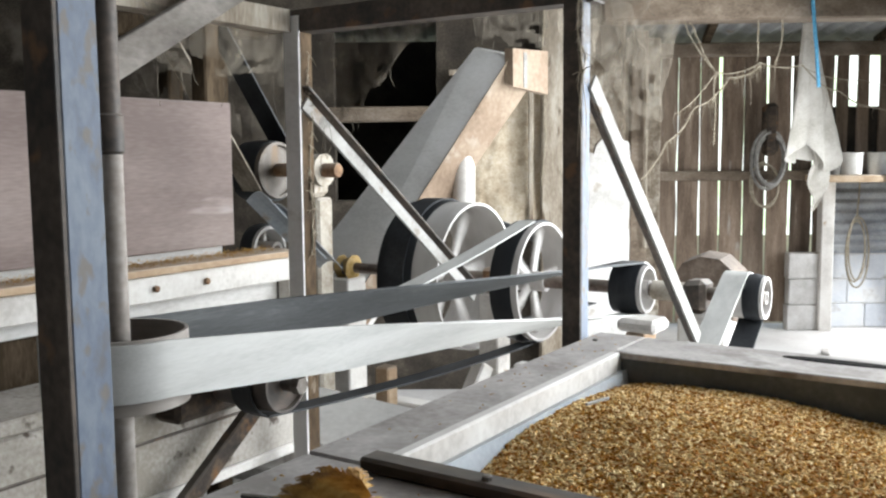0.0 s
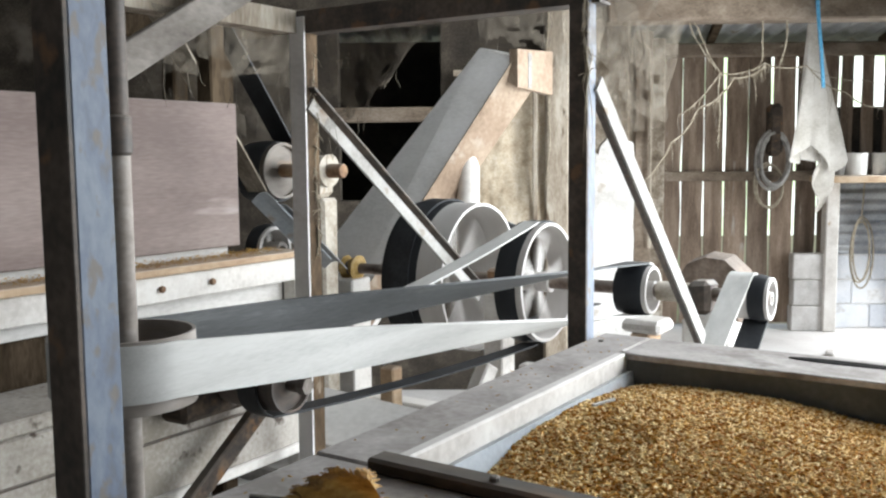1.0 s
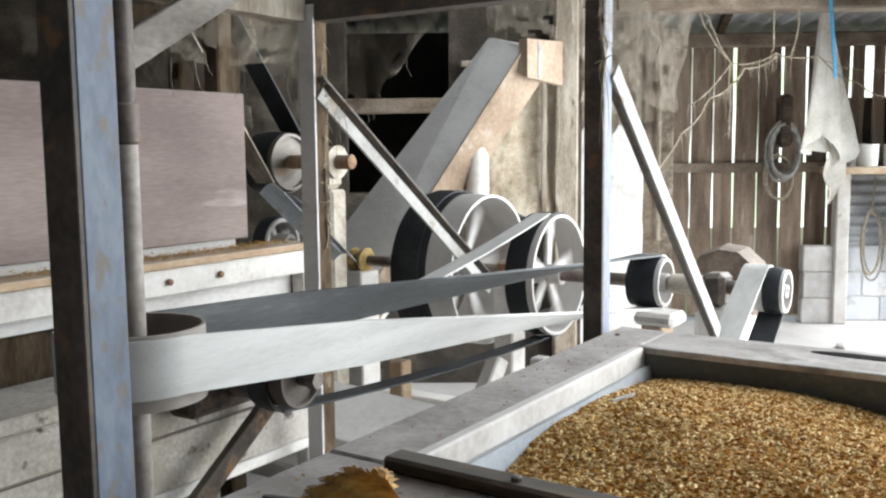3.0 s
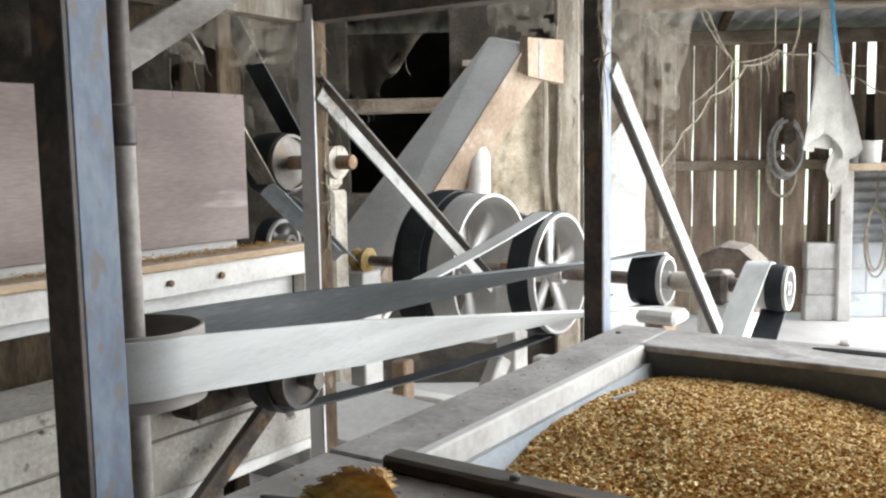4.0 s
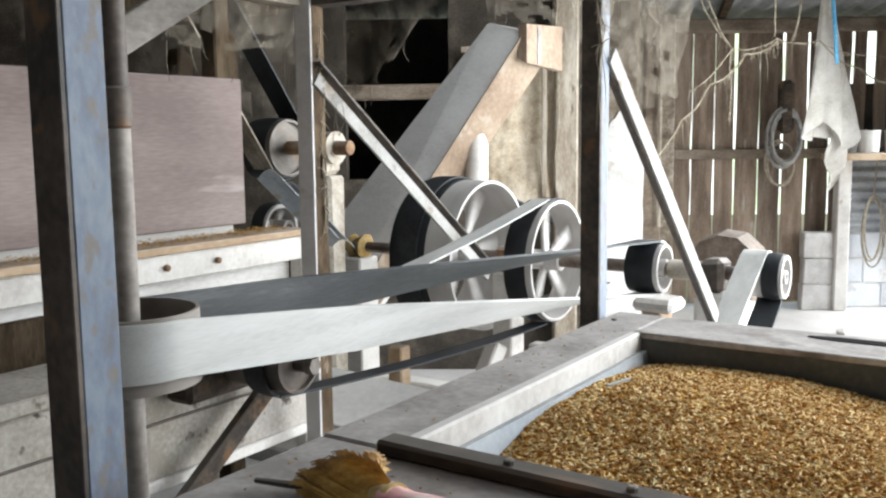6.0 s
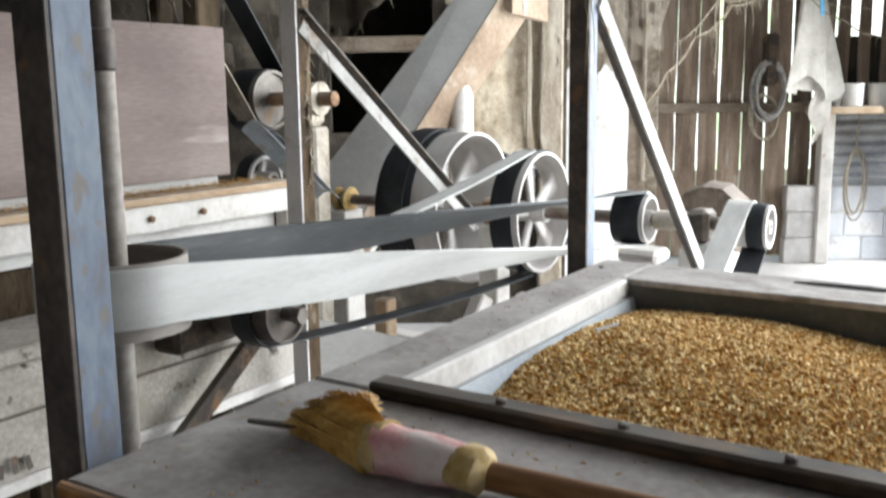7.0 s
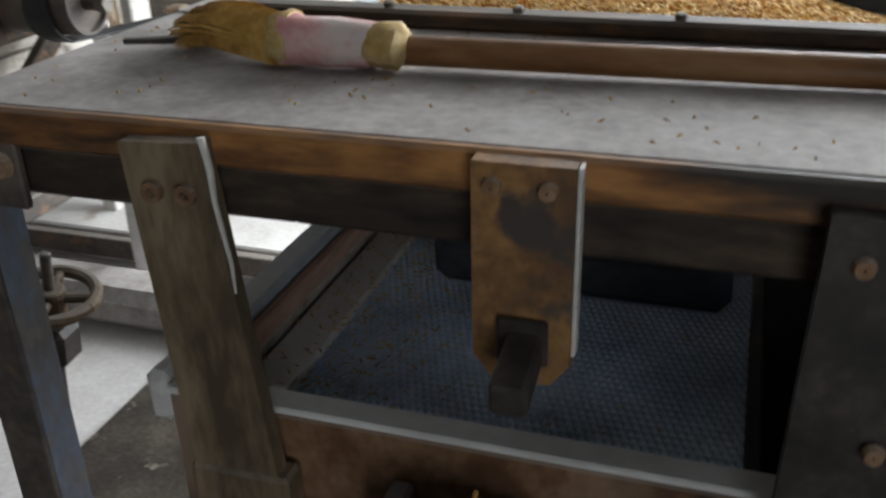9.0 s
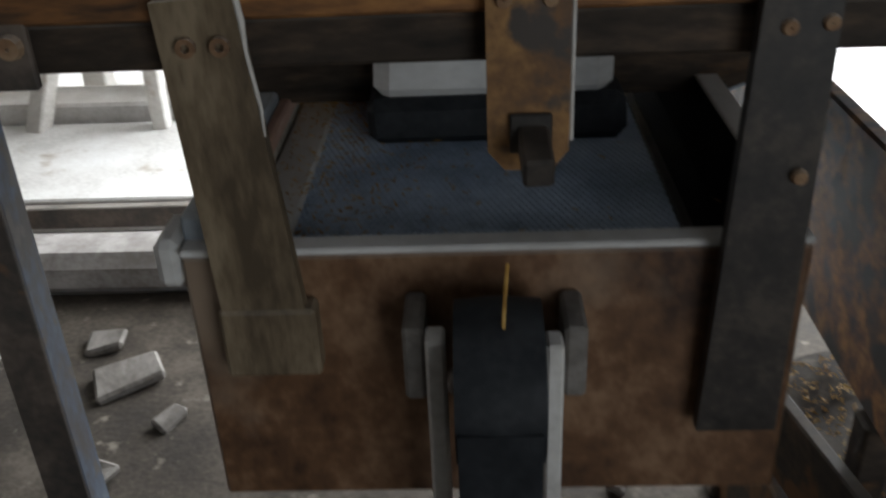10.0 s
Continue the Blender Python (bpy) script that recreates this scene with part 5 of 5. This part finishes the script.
for x, y, sx, sy, rz in ((-1.04, 1.25, 0.10, 0.07, 30), (-1.02, 0.96, 0.07, 0.05, -20), (-0.92, 1.12, 0.05, 0.03, 60), (0.10, 0.93, 0.06, 0.03, 15), (-0.09, 0.93, 0.035, 0.025, 70),
                         (-1.13, 1.38, 0.06, 0.05, 10), (-0.86, 1.34, 0.04, 0.03, -40), (-0.2, 1.0, 0.03, 0.02, 20)):
    ob = part("plaster_lump", wobble(box(-sx * 0.7, sx * 0.7, -sy * 0.7, sy * 0.7, 0.0, 0.022, 0.008), 0.018, 11), M_GREYWOOD)
    ob.matrix_basis = pose(x, y, 0.006, 0, 0, rz)
    tagged(ob, "broken dusty grey plaster lump on the dirt floor", "rubble", "plaster lumps")

# floor ledges seen below the table
slab = part("plinth_slab", wobble(box(-2.9, -0.72, 1.93, 2.50, 0, 0.10, 0.006), 0.004), M_WHITEWASH)
tagged(slab, "low whitewashed concrete plinth", "plinth")
slab = part("plinth_kerb", wobble(box(-2.9, -0.65, 2.51, 2.70, 0, 0.16, 0.01), 0.006), M_BLOCK)
tagged(slab, "rough concrete kerb behind the plinth", "kerb")
sill = part("sill_rail", bar((-2.7, 1.90, 0.065), (-0.66, 1.90, 0.065), 0.03, 0.06, 0.003), M_STEEL)
tagged(sill, "black steel sill rail on the floor", "rail")
log = part("floor_beam", wobble(bar((-2.3, 1.66, 0.06), (-0.62, 1.66, 0.06), 0.16, 0.11, 0.03), 0.008), M_TABLE)
tagged(log, "grey worn beam lying on the floor", "beam")
wheel = thing("valve_handwheel", "rusty iron handwheel on an upright stem", "handwheel", pose(-1.18, 1.0, 0.47, 4, 10, 0))
ring = bmesh.new()
pts = [(0.072 * math.cos(2 * math.pi * k / 28), 0.072 * math.sin(2 * math.pi * k / 28), 0) for k in range(29)]
part("rim", tube(pts, 0.011, 8, ring), M_BROWNSTEEL, wheel, smooth=True)
for k in range(4):
    a = math.pi * k / 2 + 0.4
    part("spoke", rod((0.015 * math.cos(a), 0.015 * math.sin(a), -0.004), (0.066 * math.cos(a), 0.066 * math.sin(a), 0), 0.008, 8), M_BROWNSTEEL, wheel)
part("hub", rod((0, 0, -0.05), (0, 0, 0.015), 0.024), M_BROWNSTEEL, wheel)
part("yoke", wobble(box(-0.035, 0.035, -0.03, 0.03, -0.13, -0.052, 0.01), 0.004, 14), M_IRON, wheel, "black cast yoke")
part("stem", rod((0, 0, -0.44), (0, 0, 0.085), 0.009), M_STEEL, wheel)

# ---- left side ----
for p, q, w, h, mm, lab in (((-1.62, 1.15, 0.38), (-1.62, 1.72, 0.80), 0.03, 0.045, M_DARKWOOD, "dark slanting timber strut"),
                            ((-1.58, 0.56, 0.42), (-1.58, 1.75, 0.42), 0.05, 0.05, M_STEEL, "dark lower frame rail")):
    ob = part("frame_strut", wobble(bar(p, q, w, h, 0.004), 0.003), mm, frame_thing, lab)
base = thing("flour_trough", "whitened wooden trough on legs with dark stains", "trough")
part("box", wobble(box(-1.92, -1.70, 0.30, 1.95, 0.545, 0.80, 0.008), 0.004), M_STAINED, base)
part("bottom_rail", wobble(box(-1.70, -1.685, 0.30, 1.95, 0.545, 0.572, 0.004), 0.003, 8), M_WHITEWOOD, base, "whitened bottom rail")
for ly in (0.36, 1.20):
    for lx in (-1.89, -1.73):
        part("leg", box(lx - 0.02, lx + 0.02, ly - 0.02, ly + 0.02, 0.0, 0.5445, 0.004), M_DARKTIMBER, base)
part("lid", wobble(box(-1.93, -1.69, 0.28, 1.97, 0.801, 0.835, 0.006), 0.004), M_STAINED, base)
for z in (0.70,):
    part("joint_strip", wobble(box(-1.699, -1.692, 0.31, 1.94, z - 0.003, z + 0.003, 0.001), 0.004, 7), M_STEEL, base, "black grime along a board joint")
for y, z, mm in ((2.02, 1.02, M_GALV), (2.10, 0.98, M_TIN)):
    ob = part("tin_flap", sheet(6, 6, lambda u, v: Vector((-2.02 + 0.10 * u, y + 0.25 * v, z + 0.20 - 0.20 * v + 0.03 * math.sin(3 * u))), 0.003), mm)
    tagged(ob, "bent pale tin flap beside the cabinet", "tin")
jp = pulley("jockey_pulley", "small dark jockey pulley beside the cabinet", pose(-2.08, 2.15, 1.06), 0.075, -0.03, 0.03, 4, (-0.03, 0.02), 0.025)
TURNING.append((jp, 860))
places = [(rs.uniform(-1.945, -1.87), rs.uniform(1.15, 2.0), 1.077 + rs.uniform(0, 0.012), rs.uniform(0, 6.28), rs.uniform(0.004, 0.014)) for k in range(1500)]
tagged(chips("husk_litter", places, M_STRAW), "husks lying along the cabinet ledge", "husks")

# dusty sheeting on the partition
def sheeting_at(u, v):
    q = Vector((u * 2.2, v * 2.6, 0))
    n = 0.03 * noise.noise(q * 0.9) + 0.020 * noise.noise(Vector((q.x * 2.6, q.y * 0.9, 2))) + 0.006 * noise.noise(q * 6)
    return Vector((-0.02 + 0.50 * u, 5.17 - n - 0.012 * math.sin(3 * u), 1.80 - (0.84 + 0.06 * noise.noise(Vector((u * 6, 4, 0)))) * v))


cloth = on_barn("sheeting", sheet(60, 60, sheeting_at, 0.003), M_BURLAP, "crumpled dust-caked tan sheeting nailed to the partition", "sheeting", True)
part("batten", wobble(box(-0.05, 0.46, 5.115, 5.135, 1.785, 1.82, 0.003), 0.006, 9), M_OLDPOST, cloth, "dusty nailed batten")
part("batten", wobble(box(0.385, 0.41, 5.11, 5.13, 0.95, 1.78, 0.003), 0.006, 9), M_OLDPOST, cloth, "dusty upright batten")
on_barn("stub_post", wobble(lathe([(0.0, 0.05), (0.62, 0.05), (0.665, 0.035), (0.68, 0.01)], "Z", 14, False, None, pose(0.02, 4.05, 0.68)), 0.004), M_WHITEWOOD, "floury stub post with a rounded top", "post", True)


# ---- cobwebs ----
def web(corners, n=10, sag=0.05, seed=0):
    """A torn, sagging web between four corners."""
    a, b_, c, d = [Vector(p) for p in corners]
    bm = bmesh.new()
    g = []
    for i in range(n + 1):
        row = []
        for j in range(n + 1):
            u, v = i / n, j / n
            p = (a * (1 - u) + b_ * u) * (1 - v) + (d * (1 - u) + c * u) * v
            p.z -= sag * 4 * u * (1 - u) * v
            p += 0.035 * noise.noise_vector(p * 6 + Vector((seed, 0, 0)))
            row.append(bm.verts.new(p))
        g.append(row)
    q = random.Random(seed)
    for i in range(n):
        for j in range(n):
            if j > n * 0.55 and noise.noise(Vector((i * 0.45, j * 0.3, seed))) > 0.05:
                continue
            bm.faces.new((g[i][j], g[i + 1][j], g[i + 1][j + 1], g[i][j + 1]))
    for k in range(7):
        i = q.randrange(n + 1)
        p = g[i][n].co.copy()
        l = q.uniform(0.02, 0.12)
        tube([p, p + Vector((q.uniform(-0.01, 0.01), 0, -l * 0.5)), p + Vector((q.uniform(-0.015, 0.015), 0, -l))], 0.0016, 3, bm)
    return bm


def cobweb(corners, n, sag, seed, label="torn dusty cobweb"):
    ob = part("cobweb", web(corners, n, sag, seed), M_WEB)
    return tagged(ob, label + " hanging from the frame", "cobweb", "cobwebs", "stuff")


cobweb([(-1.52, 1.80, 1.64), (-1.18, 1.80, 1.68), (-1.34, 1.84, 1.56), (-1.54, 1.80, 1.42)], 12, 0.03, 1, "pale sheet of cobweb")
cobweb([(-1.62, 1.80, 1.66), (-1.58, 1.30, 1.66), (-1.66, 1.40, 1.55), (-1.66, 1.75, 1.56)], 12, 0.02, 2)
cobweb([bp(-1.15, 4.4, 2.05), bp(-0.75, 4.4, 2.05), bp(-0.80, 4.45, 1.45), bp(-1.12, 4.45, 1.5)], 12, 0.04, 3)
cobweb([bp(-1.75, 4.3, 2.0), bp(-1.25, 4.3, 2.0), bp(-1.28, 4.3, 1.6), bp(-1.45, 4.3, 1.62)], 12, 0.05, 4)
cobweb([bp(0.86, 6.1, 2.4), bp(1.22, 6.1, 2.3), bp(1.25, 6.1, 1.5), bp(0.9, 6.1, 1.6)], 14, 0.06, 5)
cobweb([bp(0.55, 5.05, 2.2), bp(0.80, 5.3, 2.2), bp(0.75, 5.3, 1.7), bp(0.56, 5.05, 1.6)], 10, 0.05, 6)
cobweb([bp(0.9, 5.5, 2.25), bp(1.3, 5.5, 2.2), bp(1.2, 5.6, 1.55), bp(0.95, 5.6, 1.7)], 12, 0.05, 7)
cobweb([bp(0.05, 5.1, 2.2), bp(0.5, 5.1, 2.2), bp(0.48, 5.1, 1.95), bp(0.1, 5.1, 2.0)], 12, 0.03, 8)
cobweb([(-0.82, 1.75, 1.72), (-0.62, 1.9, 1.85), (-0.70, 1.86, 1.66), (-0.80, 1.76, 1.55)], 10, 0.03, 9)


def garland(points, seed, drops=40, r=0.006):
    """A cord furred with dust, with webs dripping from it."""
    q = random.Random(seed)
    pts = []
    P = [Vector(p) for p in points]
    for a, c in zip(P, P[1:]):
        for k in range(8):
            u = k / 8
            p = a * (1 - u) + c * u
            p.z -= 0.03 * 4 * u * (1 - u)
            pts.append(p + 0.01 * noise.noise_vector(p * 9))
    pts.append(P[-1])
    bm = tube(pts, r * 0.6, 5)
    for k in range(len(pts) * 2):
        p = q.choice(pts)
        d = Vector((q.gauss(0, 1), q.gauss(0, 1), q.gauss(0, 1))) * q.uniform(0.006, 0.02)
        tube([p - d * 0.3, p + d * 0.5 + Vector((0, 0, -0.004)), p + d + Vector((0, 0, -0.012))], q.uniform(0.0008, 0.002), 3, bm, 0.3)
    for k in range(drops):
        p = q.choice(pts).copy()
        l = q.uniform(0.01, 0.09) if q.random() < 0.8 else q.uniform(0.08, 0.2)
        p2 = p + Vector((q.uniform(-0.014, 0.014), 0, -l))
        tube([p, (p + p2) / 2 + Vector((q.uniform(-0.012, 0.012), q.uniform(-0.01, 0.01), -0.005)), p2], q.uniform(0.001, 0.0026), 4, bm, 0.3)
    return bm


def webbed_cord(points, seed, drops=40, r=0.007):
    ob = part("webbed_cord", garland([bp(*p) for p in points], seed, drops, r), M_ROPE)
    tagged(ob, "cord furred with dust and hanging webs", "cord", "webbed cords")


webbed_cord([(1.10, 5.6, 1.20), (1.25, 5.6, 1.42), (1.42, 5.6, 1.62), (1.62, 5.6, 1.80), (1.80, 5.6, 1.87)], 1, 60, 0.009)
webbed_cord([(1.30, 5.6, 1.58), (1.54, 5.6, 1.83), (1.80, 5.6, 1.885), (2.05, 5.6, 1.87), (2.28, 5.6, 1.70), (2.60, 5.6, 1.60), (3.0, 5.6, 1.55)], 2, 70, 0.007)
webbed_cord([(1.28, 5.6, 2.30), (1.40, 5.6, 2.10), (1.53, 5.6, 1.84)], 3, 6, 0.006)
webbed_cord([(1.22, 5.6, 2.32), (1.35, 5.6, 2.12), (1.51, 5.6, 1.86)], 4, 6, 0.005)
webbed_cord([(1.77, 5.55, 2.30), (1.765, 5.55, 2.1), (1.775, 5.58, 1.90)], 5, 4, 0.007)
webbed_cord([(1.90, 5.55, 2.30), (1.905, 5.55, 2.05), (1.885, 5.58, 1.87)], 6, 6, 0.008)
webbed_cord([(2.05, 5.6, 1.86), (2.4, 5.6, 1.78), (2.9, 5.6, 1.74)], 7, 10, 0.004)
webbed_cord([(1.53, 5.6, 1.84), (1.535, 5.6, 1.6), (1.53, 5.6, 1.42)], 8, 14, 0.005)


def dust_strings(points, seed, drops, r=0.004):
    ob = part("dust_strings", garland(points, seed, drops, r), M_ROPE)
    tagged(ob, "fuzzy strings of dust clinging to the frame", "cobweb", "cobwebs", "stuff")


dust_strings([(-1.560, 1.79, 1.60), (-1.560, 1.80, 1.45), (-1.562, 1.79, 1.25), (-1.560, 1.80, 1.10)], 22, 14, 0.0018)
dust_strings([(-0.80, 1.75, 1.70), (-0.806, 1.75, 1.60), (-0.80, 1.75, 1.52)], 24, 20)
dust_strings([bp(0.47, 5.10, 2.2), bp(0.46, 5.10, 1.9), bp(0.48, 5.10, 1.5), bp(0.46, 5.10, 1.2)], 26, 40, 0.006)

# timbers and clutter up under the roof, seen past the blue post
mill_post = part("mill_post", wobble(bar((-2.145, 1.99, 0), (-2.145, 1.99, 2.3), 0.064, 0.064, 0.006), 0.006, 8), M_DARKTIMBER)
tagged(mill_post, "dark brown timber post behind the mill cabinet", "post")
for p, q, w in (((-1.75, 4.1, 1.95), (-0.95, 4.6, 1.98), 0.10), ((-1.08, 4.05, 1.2), (-1.06, 4.05, 2.4), 0.11), ((-1.55, 4.9, 0.0), (-1.50, 4.9, 2.4), 0.10)):
    ob = part("roof_strut", wobble(bar(bp(*p), bp(*q), w, w, 0.008), 0.008), M_DARKTIMBER)
    tagged(ob, "dark webbed timber under the roof", "timber", "roof timbers")

for k, (y, z, h, lean) in enumerate(((0.96, 0.60, 0.035, 12), (0.99, 0.60, 0.03, -8), (1.02, 0.605, 0.035, 5), (1.05, 0.60, 0.03, 15))):
    part("mark", box(-0.0008, 0.0008, -0.006, 0.006, -h / 2, h / 2, 0, pose(-1.689, y, z, lean, 0, 0)), M_STEEL, base, "dark scribbled bar")
part("upper_panel", box(-1.975, -1.93, 0.55, 1.318, 0.945, 0.984, 0.003), M_PALEPLY, cab)
part("end_post", box(-1.93, -1.88, 2.051, 2.09, 0.0, 1.05, 0.004), M_WHITEWOOD, cab)


# ---- what moves ----
def motions():
    for ob, speed in TURNING:
        m0 = ob.matrix_basis.copy()
        walk(ob, [(i * 0.05, m0 @ Matrix.Rotation(radians(2 * speed * i * 0.05), 4, "X")) for i in range(201)])
    walk(spindle, [(i * 0.1, pose(VX, VY, 0, 0, 0, 820 * i * 0.1)) for i in range(101)])
    # the sieve box swings back and forth on its hangers
    walk(shaker, [(i / 15, pose(0, 0.006 * math.sin(2 * math.pi * 3.6 * i / 15), 0)) for i in range(151)])
    # the slack upper run of the narrow belt flaps
    hub = Matrix.Translation((-1.50, SY, SZ + 0.216))
    walk(top_strand, [(i * 0.1, hub @ pose(0, 0, 0, 0.9 * math.sin(5.1 * i) + 0.5 * math.sin(2.3 * i), 0, 0.4 * math.sin(3.7 * i)) @ hub.inverted()) for i in range(101)])


motions()
